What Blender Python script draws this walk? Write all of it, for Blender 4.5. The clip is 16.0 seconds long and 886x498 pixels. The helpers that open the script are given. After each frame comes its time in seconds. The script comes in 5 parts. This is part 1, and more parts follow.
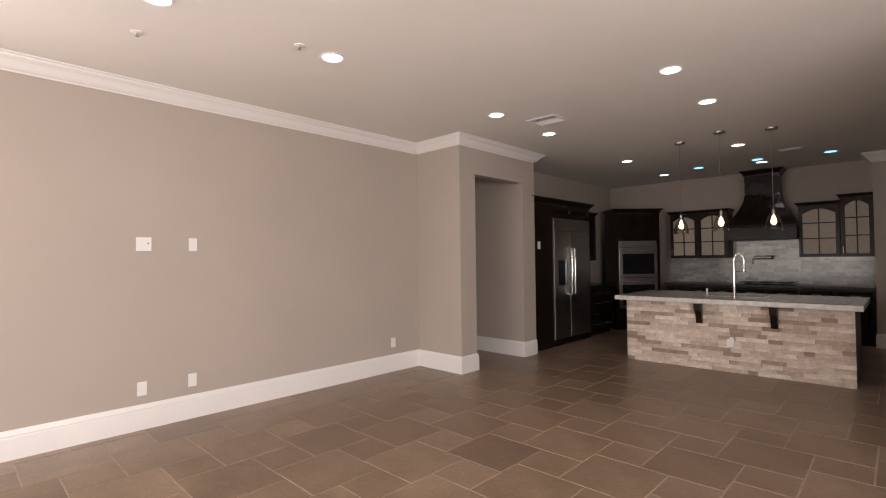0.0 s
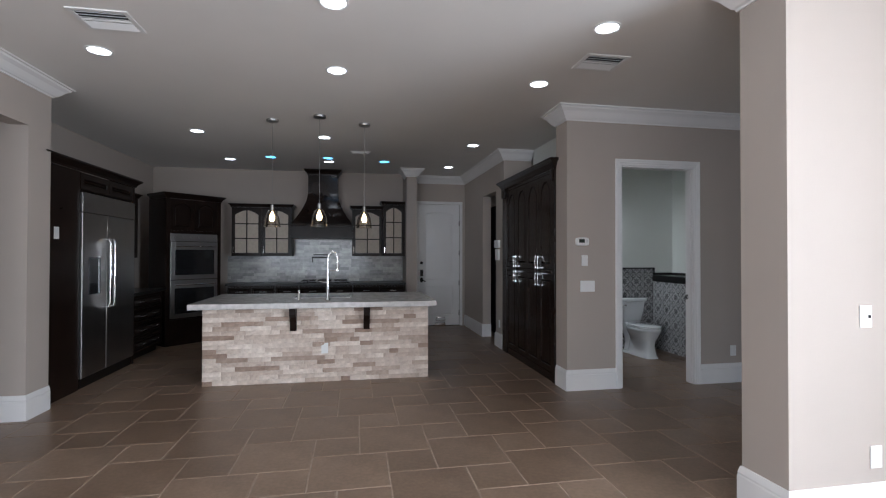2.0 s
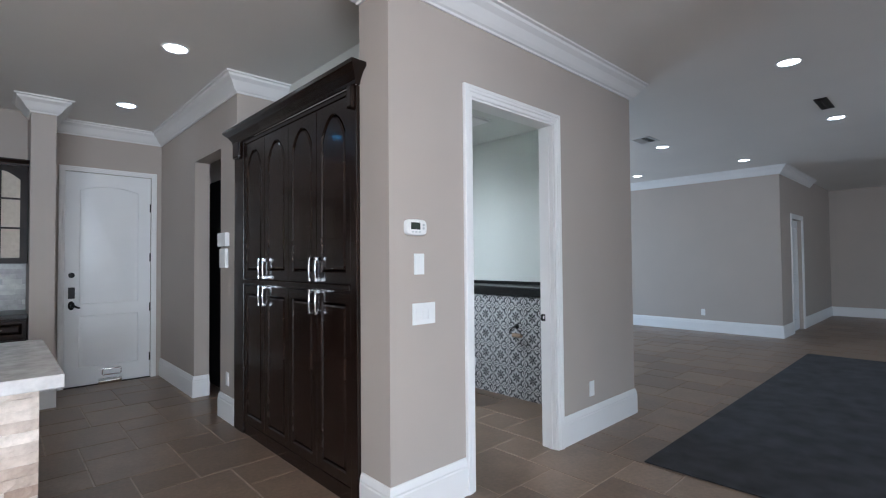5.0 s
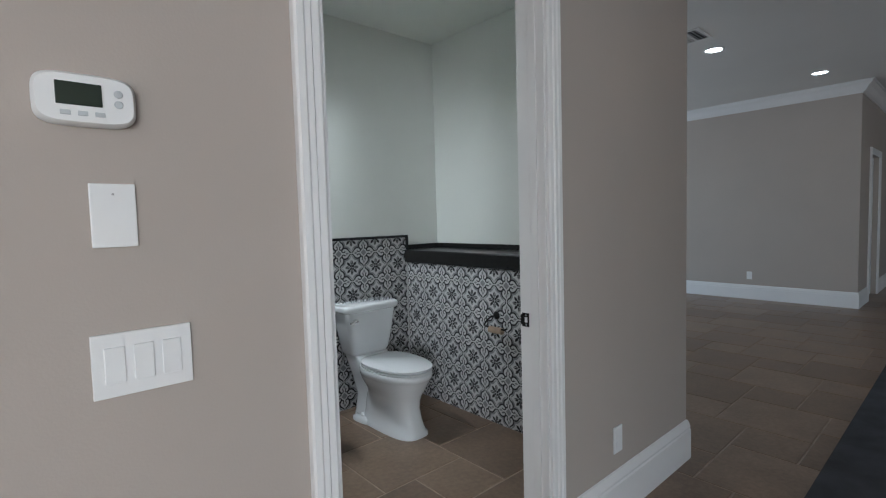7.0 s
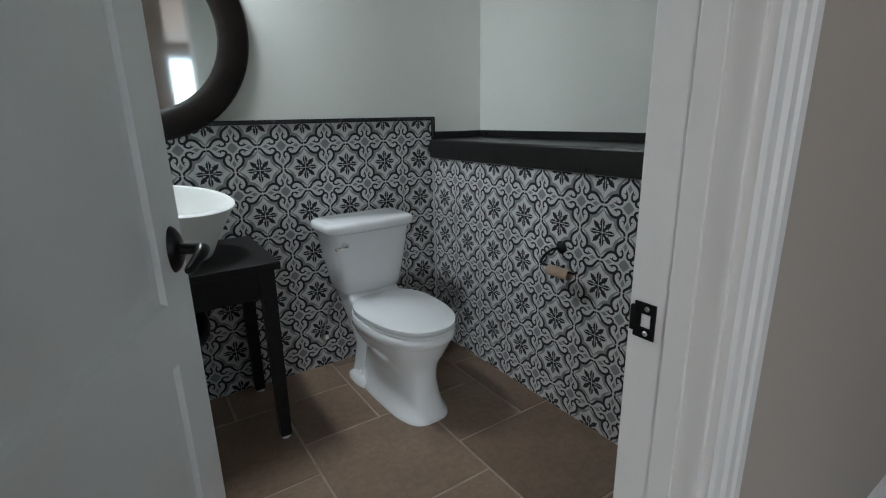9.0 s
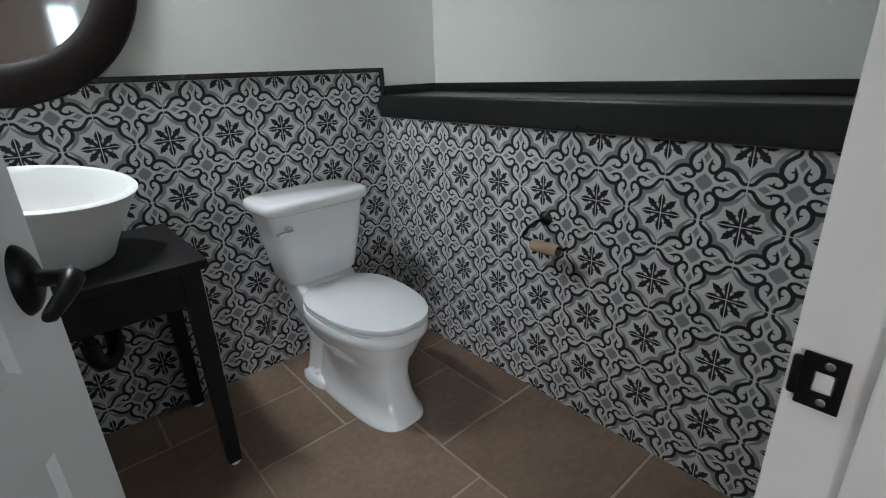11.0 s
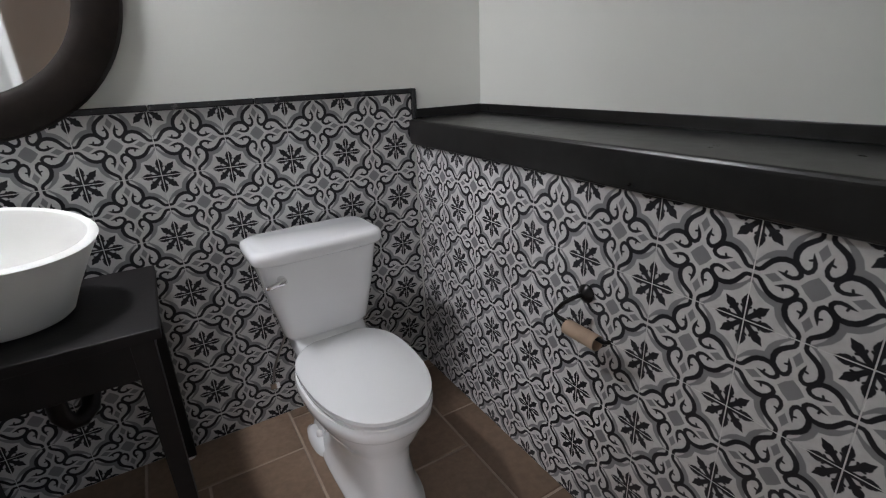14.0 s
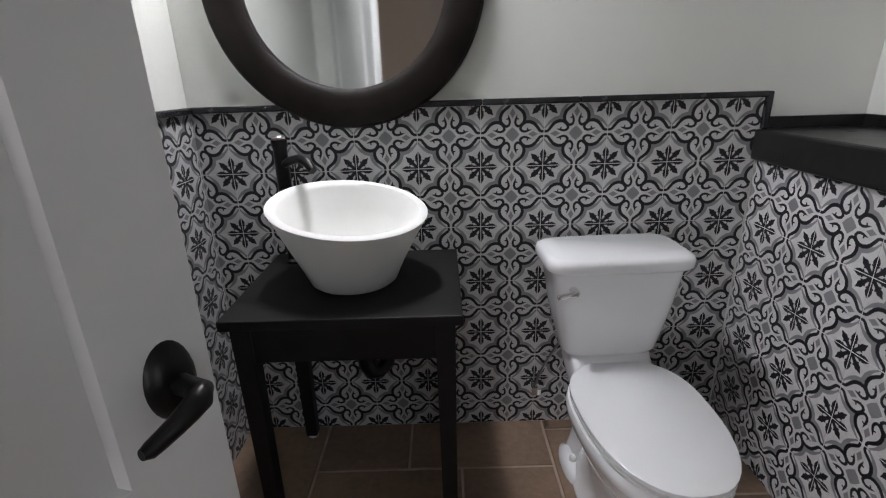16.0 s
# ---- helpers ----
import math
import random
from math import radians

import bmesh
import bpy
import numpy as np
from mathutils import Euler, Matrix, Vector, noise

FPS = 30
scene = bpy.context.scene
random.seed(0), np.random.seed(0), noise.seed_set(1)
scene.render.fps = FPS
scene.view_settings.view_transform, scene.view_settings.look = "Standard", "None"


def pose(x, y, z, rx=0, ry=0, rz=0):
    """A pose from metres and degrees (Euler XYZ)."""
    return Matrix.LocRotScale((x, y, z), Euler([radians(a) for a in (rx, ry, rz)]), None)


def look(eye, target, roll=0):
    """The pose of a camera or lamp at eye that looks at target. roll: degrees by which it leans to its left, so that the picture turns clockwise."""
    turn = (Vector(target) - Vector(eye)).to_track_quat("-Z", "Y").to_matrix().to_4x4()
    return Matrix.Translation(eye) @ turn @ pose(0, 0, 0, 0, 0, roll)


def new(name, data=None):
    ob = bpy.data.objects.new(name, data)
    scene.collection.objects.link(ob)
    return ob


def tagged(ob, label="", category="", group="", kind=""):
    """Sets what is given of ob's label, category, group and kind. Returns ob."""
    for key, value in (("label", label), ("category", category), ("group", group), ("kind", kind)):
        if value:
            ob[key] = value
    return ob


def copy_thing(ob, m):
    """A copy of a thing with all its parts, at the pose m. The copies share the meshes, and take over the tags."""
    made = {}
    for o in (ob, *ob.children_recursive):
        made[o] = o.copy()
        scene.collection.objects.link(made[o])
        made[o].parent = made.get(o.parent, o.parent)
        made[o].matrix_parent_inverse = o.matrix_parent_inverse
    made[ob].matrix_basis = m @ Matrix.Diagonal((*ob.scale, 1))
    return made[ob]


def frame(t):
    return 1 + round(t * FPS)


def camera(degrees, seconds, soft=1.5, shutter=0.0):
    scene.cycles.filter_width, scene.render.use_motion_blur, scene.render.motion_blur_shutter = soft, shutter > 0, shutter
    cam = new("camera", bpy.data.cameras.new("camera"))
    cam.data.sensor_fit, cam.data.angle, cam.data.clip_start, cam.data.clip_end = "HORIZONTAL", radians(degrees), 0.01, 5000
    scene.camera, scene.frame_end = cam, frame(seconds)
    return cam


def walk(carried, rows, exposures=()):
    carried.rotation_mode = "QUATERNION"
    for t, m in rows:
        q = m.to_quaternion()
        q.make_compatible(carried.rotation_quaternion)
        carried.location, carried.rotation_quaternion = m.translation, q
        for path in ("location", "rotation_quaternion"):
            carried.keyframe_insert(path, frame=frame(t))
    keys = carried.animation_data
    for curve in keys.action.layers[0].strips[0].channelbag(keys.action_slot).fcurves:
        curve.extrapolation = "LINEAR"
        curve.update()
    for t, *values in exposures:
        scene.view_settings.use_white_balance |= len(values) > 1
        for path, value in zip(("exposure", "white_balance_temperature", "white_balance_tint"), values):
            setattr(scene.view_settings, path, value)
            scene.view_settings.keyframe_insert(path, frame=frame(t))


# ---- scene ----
cam = camera(85.6, 16.0, 1.15)
PATH = [
    (0, (0.181, 0.064, 1.427), (-1.202, 1.508, 1.469), -0.7),
    (0.5, (-0.209, 0.243, 1.435), (-1.202, 1.979, 1.466), -0.6),
    (1, (-0.533, 0.571, 1.431), (-1.127, 2.48, 1.458), -0.5),
    (1.5, (-0.847, 0.848, 1.437), (-1.005, 2.841, 1.457), -0.2),
    (2, (-1.033, 1.22, 1.418), (-0.669, 3.186, 1.441), 0.1),
    (2.5, (-1.152, 1.677, 1.425), (-0.359, 3.513, 1.451), 0.3),
    (3, (-1.187, 2.125, 1.425), (-0.066, 3.782, 1.454), 0.6),
    (3.2, (-1.141, 2.329, 1.421), (0.096, 3.901, 1.452), 0.8),
    (5.3, (-0.129, 4.079, 1.369), (1.241, 5.536, 1.417), -0.6),
    (5.5, (0.027, 4.181, 1.368), (1.401, 5.634, 1.414), -0.7),
    (6, (0.446, 4.411, 1.368), (1.816, 5.867, 1.415), -1.1),
    (6.5, (0.823, 4.66, 1.365), (2.188, 6.12, 1.415), -1.2),
    (7, (1.218, 4.856, 1.334), (2.54, 6.352, 1.212), -1.6),
    (7.5, (1.541, 5.106, 1.296), (2.702, 6.704, 0.984), -2.5),
    (8, (1.787, 5.344, 1.266), (2.761, 7.029, 0.807), -2.8),
    (8.5, (1.979, 5.507, 1.23), (2.988, 7.162, 0.739), -1.6),
    (10.8, (2.161, 5.94, 1.212), (3.372, 7.363, 0.5), -2.5),
    (11, (2.173, 5.946, 1.209), (3.394, 7.365, 0.505), -2.3),
    (11.5, (2.231, 5.953, 1.233), (3.459, 7.363, 0.524), -2.5),
    (12, (2.329, 5.976, 1.259), (3.555, 7.382, 0.536), -2.5),
    (12.5, (2.431, 5.991, 1.263), (3.658, 7.395, 0.54), -2.5),
    (13, (2.476, 6.028, 1.273), (3.682, 7.455, 0.559), -2.4),
    (13.5, (2.529, 6.087, 1.28), (3.625, 7.6, 0.564), -2.6),
    (14, (2.573, 6.109, 1.283), (3.516, 7.728, 0.585), -2.6),
    (14.5, (2.59, 6.098, 1.292), (3.262, 7.851, 0.604), -2.6),
    (15, (2.576, 6.085, 1.295), (2.953, 7.931, 0.622), -2.2),
    (15.5, (2.547, 6.103, 1.302), (2.668, 7.984, 0.633), -2.0),
    (16, (2.451, 6.278, 1.285), (2.444, 8.164, 0.618), -1.7),
]
EXPOSURES = [(0, -0.55, 6900, 19), (0.5, -0.35, 6300, 15), (1.5, -0.10, 5700, 11), (2, -0.22, 5500, 9), (3, -0.12, 5250, 7), (5.5, 1.2, 5200, 6), (6.5, 0.80, 5450, 6), (7, 0.48, 5500, 5), (7.5, 0.16, 5550, 4), (8.5, 0.26, 5600, 4),
             (11, 0.58, 5700, 7), (14, 0.58, 6000, 15), (16, 0.56, 6000, 16)]
walk(cam, [(t, look(eye, target, roll)) for t, eye, target, roll in PATH], EXPOSURES)

# ---- world, lights ----
world = bpy.data.worlds.new("world")
scene.world = world
world.use_nodes = True
wn = world.node_tree
sky = wn.nodes.new("ShaderNodeTexSky")
sky.sky_type = "NISHITA"
sky.sun_disc = False
sky.sun_elevation, sky.sun_rotation = radians(50), radians(150)
wn.links.new(sky.outputs[0], wn.nodes["Background"].inputs[0])
wn.nodes["Background"].inputs[1].default_value = 0.12

sun = new("sun", bpy.data.lights.new("sun", "SUN"))
sun.data.energy, sun.data.angle, sun.data.color = 2.5, radians(0.5), (1, 0.95, 0.88)
sun.matrix_world = look((10, -14, 22), (0, 0, 0))


def area(name, eye, target, w, h, watts, colour):
    ob = new(name, bpy.data.lights.new(name, "AREA"))
    ob.data.shape, ob.data.size, ob.data.size_y = "RECTANGLE", w, h
    ob.data.energy, ob.data.color = watts, colour
    ob.matrix_world = look(eye, target)
    return ob


area("patio_daylight", (-2.3, -3.28, 1.3), (-2.0, 5, 1.2), 3.3, 2.2, 145, (1.0, 0.98, 0.95))
# Unseen side lamps, left and right, added to brighten living room and alcove walls.
area("left_side_fill", (-4.62, -1.7, 1.45), (0.0, -0.4, 1.3), 2.0, 1.9, 135, (1.0, 0.98, 0.95))
area("right_side_fill", (2.64, 0.2, 1.45), (-3.0, 0.6, 1.3), 3.0, 1.9, 345, (1.0, 0.98, 0.95))
area("far_room_daylight", (5.4, -2.98, 1.5), (5.0, 6, 0.9), 4.4, 2.2, 36, (0.88, 0.95, 1.0))
area("dining_window_daylight", (6.7, 11.95, 1.45), (6.7, 6, 1.1), 2.9, 2.1, 60, (0.84, 0.93, 1.0))
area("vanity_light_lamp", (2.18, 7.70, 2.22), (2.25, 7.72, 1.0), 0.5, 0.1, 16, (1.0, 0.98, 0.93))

# ---- materials ----
def mat(name, build):
    m = bpy.data.materials.new(name)
    m.use_nodes = True
    nt = m.node_tree
    build(nt, nt.nodes["Principled BSDF"])
    return m


def noise_tex(nt, scale, detail=4.0, rough=0.55, coord="Object"):
    tc = nt.nodes.new("ShaderNodeTexCoord")
    tex = nt.nodes.new("ShaderNodeTexNoise")
    tex.inputs["Scale"].default_value, tex.inputs["Detail"].default_value = scale, detail
    tex.inputs["Roughness"].default_value = rough
    nt.links.new(tc.outputs[coord], tex.inputs["Vector"])
    return tex


def ramp(nt, src, lo, hi, a=0.3, b=0.7):
    r = nt.nodes.new("ShaderNodeValToRGB")
    r.color_ramp.elements[0].position, r.color_ramp.elements[1].position = a, b
    r.color_ramp.elements[0].color, r.color_ramp.elements[1].color = (*lo, 1), (*hi, 1)
    nt.links.new(src, r.inputs[0])
    return r.outputs[0]


def bump(nt, b, src, strength, dist=0.01):
    n = nt.nodes.new("ShaderNodeBump")
    n.inputs["Strength"].default_value, n.inputs["Distance"].default_value = strength, dist
    nt.links.new(src, n.inputs["Height"])
    nt.links.new(n.outputs[0], b.inputs["Normal"])
    return n


def mixed(nt, a, b, fac, mode="MIX"):
    n = nt.nodes.new("ShaderNodeMix")
    n.data_type, n.blend_type = "RGBA", mode
    for sock, v in ((n.inputs[0], fac), (n.inputs[6], a), (n.inputs[7], b)):
        if hasattr(v, "is_linked"):
            nt.links.new(v, sock)
        elif isinstance(v, tuple):
            sock.default_value = (*v, 1)
        else:
            sock.default_value = v
    return n.outputs[2]


def surface(name, colour, rough=0.5, metal=0.0, vary=0.08, scale=6.0, grain=120.0, relief=0.08, coat=0.0, spec=0.5):
    """A plain material: broad tonal variation, fine grain, small relief."""
    def build(nt, b):
        broad = noise_tex(nt, scale)
        lo = tuple(c * (1 - vary) for c in colour)
        hi = tuple(min(1, c * (1 + vary)) for c in colour)
        nt.links.new(ramp(nt, broad.outputs[0], lo, hi), b.inputs["Base Color"])
        fine = noise_tex(nt, grain, 3)
        rr = nt.nodes.new("ShaderNodeMapRange")
        rr.inputs[3].default_value, rr.inputs[4].default_value = max(0.02, rough - 0.06), min(1, rough + 0.06)
        nt.links.new(broad.outputs[0], rr.inputs[0])
        nt.links.new(rr.outputs[0], b.inputs["Roughness"])
        b.inputs["Metallic"].default_value = metal
        b.inputs["Coat Weight"].default_value = coat
        b.inputs["Coat Roughness"].default_value = 0.08
        b.inputs["Specular IOR Level"].default_value = spec
        if relief:
            bump(nt, b, fine.outputs[0], relief, 0.004)
    return mat(name, build)


WALL = surface("taupe_paint", (0.43, 0.38, 0.335), 0.75, vary=0.03, scale=1.3, grain=160, relief=0.10)
BATHWALL = surface("pale_paint", (0.70, 0.71, 0.67), 0.6, vary=0.03, scale=1.1, grain=160, relief=0.10)
CEIL = surface("ceiling_paint", (0.80, 0.78, 0.75), 0.85, vary=0.02, scale=1.0, grain=140, relief=0.12)
TRIM = surface("white_trim_paint", (0.80, 0.79, 0.78), 0.38, vary=0.02, scale=3, grain=90, relief=0.03)
DOORWHITE = surface("white_door_paint", (0.80, 0.80, 0.80), 0.35, vary=0.02, scale=3, grain=90, relief=0.03)
DARKWOOD = surface("espresso_wood", (0.013, 0.0075, 0.0055), 0.30, vary=0.35, scale=5, grain=60, relief=0.02, coat=0.03, spec=0.14)
LACQUER = surface("lacquered_espresso_wood", (0.014, 0.0075, 0.0052), 0.24, vary=0.45, scale=4, grain=50, relief=0.02, coat=0.2, spec=0.25)
BLACKWOOD = surface("black_stained_wood", (0.009, 0.008, 0.008), 0.52, vary=0.4, scale=9, grain=70, relief=0.12, spec=0.25)
STEEL = surface("brushed_steel", (0.40, 0.39, 0.38), 0.34, 1.0, vary=0.08, scale=3, grain=200, relief=0.03)
CHROME = surface("chrome", (0.8, 0.8, 0.8), 0.08, 1.0, vary=0.02, relief=0)
BLACKMETAL = surface("dark_bronze_metal", (0.012, 0.011, 0.011), 0.35, 0.6, vary=0.2, scale=30, relief=0.05)
BLACKGLASS = surface("black_glass", (0.012, 0.012, 0.013), 0.06, vary=0.1, relief=0)
PLASTIC = surface("white_plastic", (0.80, 0.80, 0.79), 0.35, vary=0.01, scale=9, relief=0.0)
PORCELAIN = surface("white_porcelain", (0.80, 0.81, 0.82), 0.08, vary=0.01, scale=4, relief=0.0, coat=0.5)
GROUT = surface("floor_grout", (0.40, 0.318, 0.252), 0.9, vary=0.2, scale=12, grain=200, relief=0.3)
GRANITE = surface("black_granite", (0.011, 0.0105, 0.010), 0.30, vary=0.3, scale=22, grain=180, relief=0.03, spec=0.4)
QUARTZ = surface("pale_stone_counter", (0.56, 0.54, 0.52), 0.16, vary=0.18, scale=14, grain=90, relief=0.02)


def glow(name, colour, strength):
    def build(nt, b):
        b.inputs["Base Color"].default_value = (0.8, 0.8, 0.8, 1)
        b.inputs["Emission Color"].default_value = (*colour, 1)
        b.inputs["Emission Strength"].default_value = strength
    return mat(name, build)


LED = glow("downlight_lens", (1.0, 0.97, 0.93), 10.5)
LEDBLUE = glow("blue_led_lens", (0.12, 0.55, 1.0), 6.0)
FILAMENT = glow("warm_bulb", (1.0, 0.72, 0.38), 9.0)


# ---- building helpers ----
def part(name, bm, material, parent=None, label=""):
    """Links a bmesh as one mesh object, under a thing or a part."""
    me = bpy.data.meshes.new(name)
    bm.to_mesh(me)
    bm.free()
    me.materials.append(material)
    ob = new(name, me)
    if parent:
        ob.parent = parent
    if label:
        ob["label"] = label
    return ob


def thing(name, label, category, at=(0, 0, 0), rz=0.0, group="", kind=""):
    ob = new(name)
    ob.empty_display_size = 0.1
    ob.matrix_world = pose(*at, 0, 0, rz)
    return tagged(ob, label, category, group, kind)


def add_box(bm, x0, y0, z0, x1, y1, z1, bevel=0.0, seg=2):
    vs = [bm.verts.new((x, y, z)) for z in (z0, z1) for y in (y0, y1) for x in (x0, x1)]
    fs = [bm.faces.new([vs[i] for i in q]) for q in ((0, 2, 3, 1), (4, 5, 7, 6), (0, 1, 5, 4), (2, 6, 7, 3), (0, 4, 6, 2), (1, 3, 7, 5))]
    if bevel:
        es = list({e for f in fs for e in f.edges})
        bmesh.ops.bevel(bm, geom=es, offset=bevel, segments=seg, profile=0.6, affect="EDGES", clamp_overlap=True)
    return bm


def boxes(*bs, bevel=0.0, seg=2):
    bm = bmesh.new()
    for b in bs:
        if bevel:
            tmp = bmesh.new()
            add_box(tmp, *b, bevel=bevel, seg=seg)
            me = bpy.data.meshes.new("tmp")
            tmp.to_mesh(me)
            tmp.free()
            bm.from_mesh(me)
            bpy.data.meshes.remove(me)
        else:
            add_box(bm, *b)
    return bm


def smooth(ob, angle=40):
    me = ob.data
    for p in me.polygons:
        p.use_smooth = True
    bm = bmesh.new()
    bm.from_mesh(me)
    for e in bm.edges:
        if len(e.link_faces) == 2 and e.calc_face_angle(0) > radians(angle):
            e.smooth = False
    bm.to_mesh(me)
    bm.free()
    return ob


def lathe(profile, seg=32, sx=1.0, sy=1.0):
    """A turned shape from (radius, z) pairs."""
    bm = bmesh.new()
    rings = []
    for r, z in profile:
        if r < 1e-5:
            rings.append([bm.verts.new((0, 0, z))])
        else:
            rings.append([bm.verts.new((r * sx * math.cos(2 * math.pi * i / seg), r * sy * math.sin(2 * math.pi * i / seg), z)) for i in range(seg)])
    for a, b in zip(rings, rings[1:]):
        for i in range(seg):
            j = (i + 1) % seg
            if len(a) == 1 and len(b) == 1:
                continue
            if len(a) == 1:
                bm.faces.new((a[0], b[j], b[i]))
            elif len(b) == 1:
                bm.faces.new((a[i], a[j], b[0]))
            else:
                bm.faces.new((a[i], a[j], b[j], b[i]))
    bmesh.ops.recalc_face_normals(bm, faces=bm.faces)
    return bm


def tube(points, radius, seg=10, closed=False):
    """A round bar along points; radius may be one number or one a point."""
    bm = bmesh.new()
    pts = [Vector(p) for p in points]
    n = len(pts)
    rad = radius if isinstance(radius, (list, tuple)) else [radius] * n
    rings = []
    side = None
    for i, p in enumerate(pts):
        a, b = pts[max(0, i - 1)], pts[min(n - 1, i + 1)]
        if closed:
            a, b = pts[i - 1], pts[(i + 1) % n]
        d = (b - a).normalized()
        if side is None:
            side = d.orthogonal().normalized()
        side = (side - d * side.dot(d)).normalized()
        up = d.cross(side)
        rings.append([bm.verts.new(p + (side * math.cos(2 * math.pi * k / seg) + up * math.sin(2 * math.pi * k / seg)) * rad[i]) for k in range(seg)])
    pairs = list(zip(rings, rings[1:])) + ([(rings[-1], rings[0])] if closed else [])
    for a, b in pairs:
        for k in range(seg):
            j = (k + 1) % seg
            bm.faces.new((a[k], a[j], b[j], b[k]))
    if not closed:
        bm.faces.new(list(reversed(rings[0])))
        bm.faces.new(rings[-1])
    bmesh.ops.recalc_face_normals(bm, faces=bm.faces)
    return bm


def moulding(profile, path, closed=False):
    """Sweeps a profile of (out, z) along a plan path, mitred; out is to the right of the way walked."""
    bm = bmesh.new()
    n = len(path)
    rows = []
    for i, (x, y) in enumerate(path):
        def way(a, b):
            v = Vector((b[0] - a[0], b[1] - a[1]))
            return v.normalized()
        if closed:
            d0, d1 = way(path[i - 1], path[i]), way(path[i], path[(i + 1) % n])
        else:
            d0 = way(path[i - 1], path[i]) if i else way(path[0], path[1])
            d1 = way(path[i], path[i + 1]) if i < n - 1 else d0
        n0, n1 = Vector((d0.y, -d0.x)), Vector((d1.y, -d1.x))
        m = (n0 + n1).normalized()
        m = m / max(0.3, m.dot(n0))
        rows.append([bm.verts.new((x + m.x * o, y + m.y * o, z)) for o, z in profile])
    k = len(profile)
    for a, b in list(zip(rows, rows[1:])) + ([(rows[-1], rows[0])] if closed else []):
        for j in range(k):
            bm.faces.new((a[j], a[(j + 1) % k], b[(j + 1) % k], b[j]))
    if not closed:
        bm.faces.new(rows[0])
        bm.faces.new(list(reversed(rows[-1])))
    bmesh.ops.recalc_face_normals(bm, faces=bm.faces)
    return bm


def structure(name, bm, material, label, category):
    return tagged(part(name, bm, material), label, category, kind="structure")


H = 2.97    # main ceiling
BH = 2.745   # powder room ceiling

# ---- walls ----
# The gap from y -2.75 to -0.65 is cut for the added left lamp.
structure("wall_left", boxes((-4.70, -3.2, 0, -4.55, -2.75, H), (-4.70, -0.65, 0, -4.55, 4.51, H), (-4.70, -2.75, 0, -4.55, -0.65, 0.45), (-4.70, -2.75, 2.45, -4.55, -0.65, H)), WALL, "taupe painted long living room wall", "wall")
structure("wall_passage", boxes((-4.70, 4.512, 0, -3.78, 4.81, H), (-3.93, 4.81, 2.52, -3.78, 5.88, H), (-6.2, 5.88, 0, -3.78, 6.19, H)), WALL, "taupe wall with an open passage doorway", "wall")
structure("wall_passage_end", boxes((-6.35, 4.0, 0, -6.2, 6.19, H), (-6.2, 4.0, 0, -4.702, 4.15, H)), WALL, "taupe wall closing the side passage", "wall")
structure("wall_kitchen_left", boxes((-4.70, 6.192, 0, -4.55, 10.6, H)), WALL, "taupe kitchen side wall above dark cabinets", "wall")
structure("wall_kitchen_back", boxes((-4.70, 10.5, 0, -0.11, 10.65, H)), WALL, "taupe kitchen rear wall behind the hood", "wall")
structure("wall_kitchen_stub", boxes((-0.108, 9.86, 0, 0.08, 10.65, H)), WALL, "narrow taupe wall end beside the counter", "wall")
structure("wall_entry", boxes((0.082, 10.62, 0, 0.21, 10.77, H), (1.048, 10.62, 0, 1.32, 10.77, H), (0.21, 10.62, 2.42, 1.048, 10.77, H)), WALL, "taupe wall around a white door", "wall")
structure("wall_pantry", boxes((1.155, 8.06, 0, 1.30, 8.46, H), (1.155, 8.46, 2.42, 1.30, 9.25, H), (1.155, 9.25, 0, 1.30, 10.618, H), (1.30, 8.06, 0, 1.585, 8.2, H)), WALL, "taupe wall with an open pantry doorway", "wall")
structure("wall_pantry_inner", boxes((2.4, 8.0, 0, 2.5, 10.0, H), (1.3, 9.9, 0, 2.4, 10.0, H)), WALL, "taupe wall inside the dark pantry", "wall")
structure("wall_powder_front", boxes((1.15, 5.90, 0, 1.583, 6.17, H), (1.583, 5.90, 0, 1.768, 6.006, H), (2.642, 5.90, 0, 3.868, 6.006, H), (1.768, 5.90, 2.375, 2.642, 6.006, H)), WALL, "taupe wall with a white cased doorway", "wall")
structure("wall_powder_left", boxes((1.585, 6.016, 0, 1.655, 7.848, H)), BATHWALL, "pale painted powder room wall", "wall")
structure("wall_powder_back", boxes((1.585, 7.85, 0, 3.868, 7.97, H)), BATHWALL, "pale painted powder room rear wall", "wall")
structure("wall_powder_right", boxes((3.802, 6.016, 0, 3.868, 7.848, H)), BATHWALL, "pale painted powder room wall over the ledge", "wall")
structure("wall_powder_inside_face", boxes((1.655, 6.008, 2.375, 3.802, 6.016, BH), (2.642, 6.008, 0, 3.802, 6.016, 2.375), (1.655, 6.008, 0, 1.768, 6.016, 2.375)), BATHWALL, "pale painted face around the powder room doorway", "wall")
structure("wall_alcove", boxes((1.15, 3.31, 0, 2.72, 3.61, H)), WALL, "taupe painted alcove wall in bright daylight", "wall")
# The gap from y -1.35 to 1.75 is cut for the added right lamp.
structure("wall_alcove_side", boxes((2.57, -3.2, 0, 2.72, -1.35, H), (2.57, 1.75, 0, 2.72, 3.308, H), (2.57, -1.35, 0, 2.72, 1.75, 0.45), (2.57, -1.35, 2.45, 2.72, 1.75, H)), WALL, "taupe painted side wall of the living room", "wall")
structure("wall_living_back", boxes((-4.70, -3.35, 0, -4.0, -3.2, H), (-0.6, -3.35, 0, 2.72, -3.2, H), (-4.0, -3.35, 2.45, -0.6, -3.2, H)), WALL, "taupe wall with a wide patio opening", "wall")
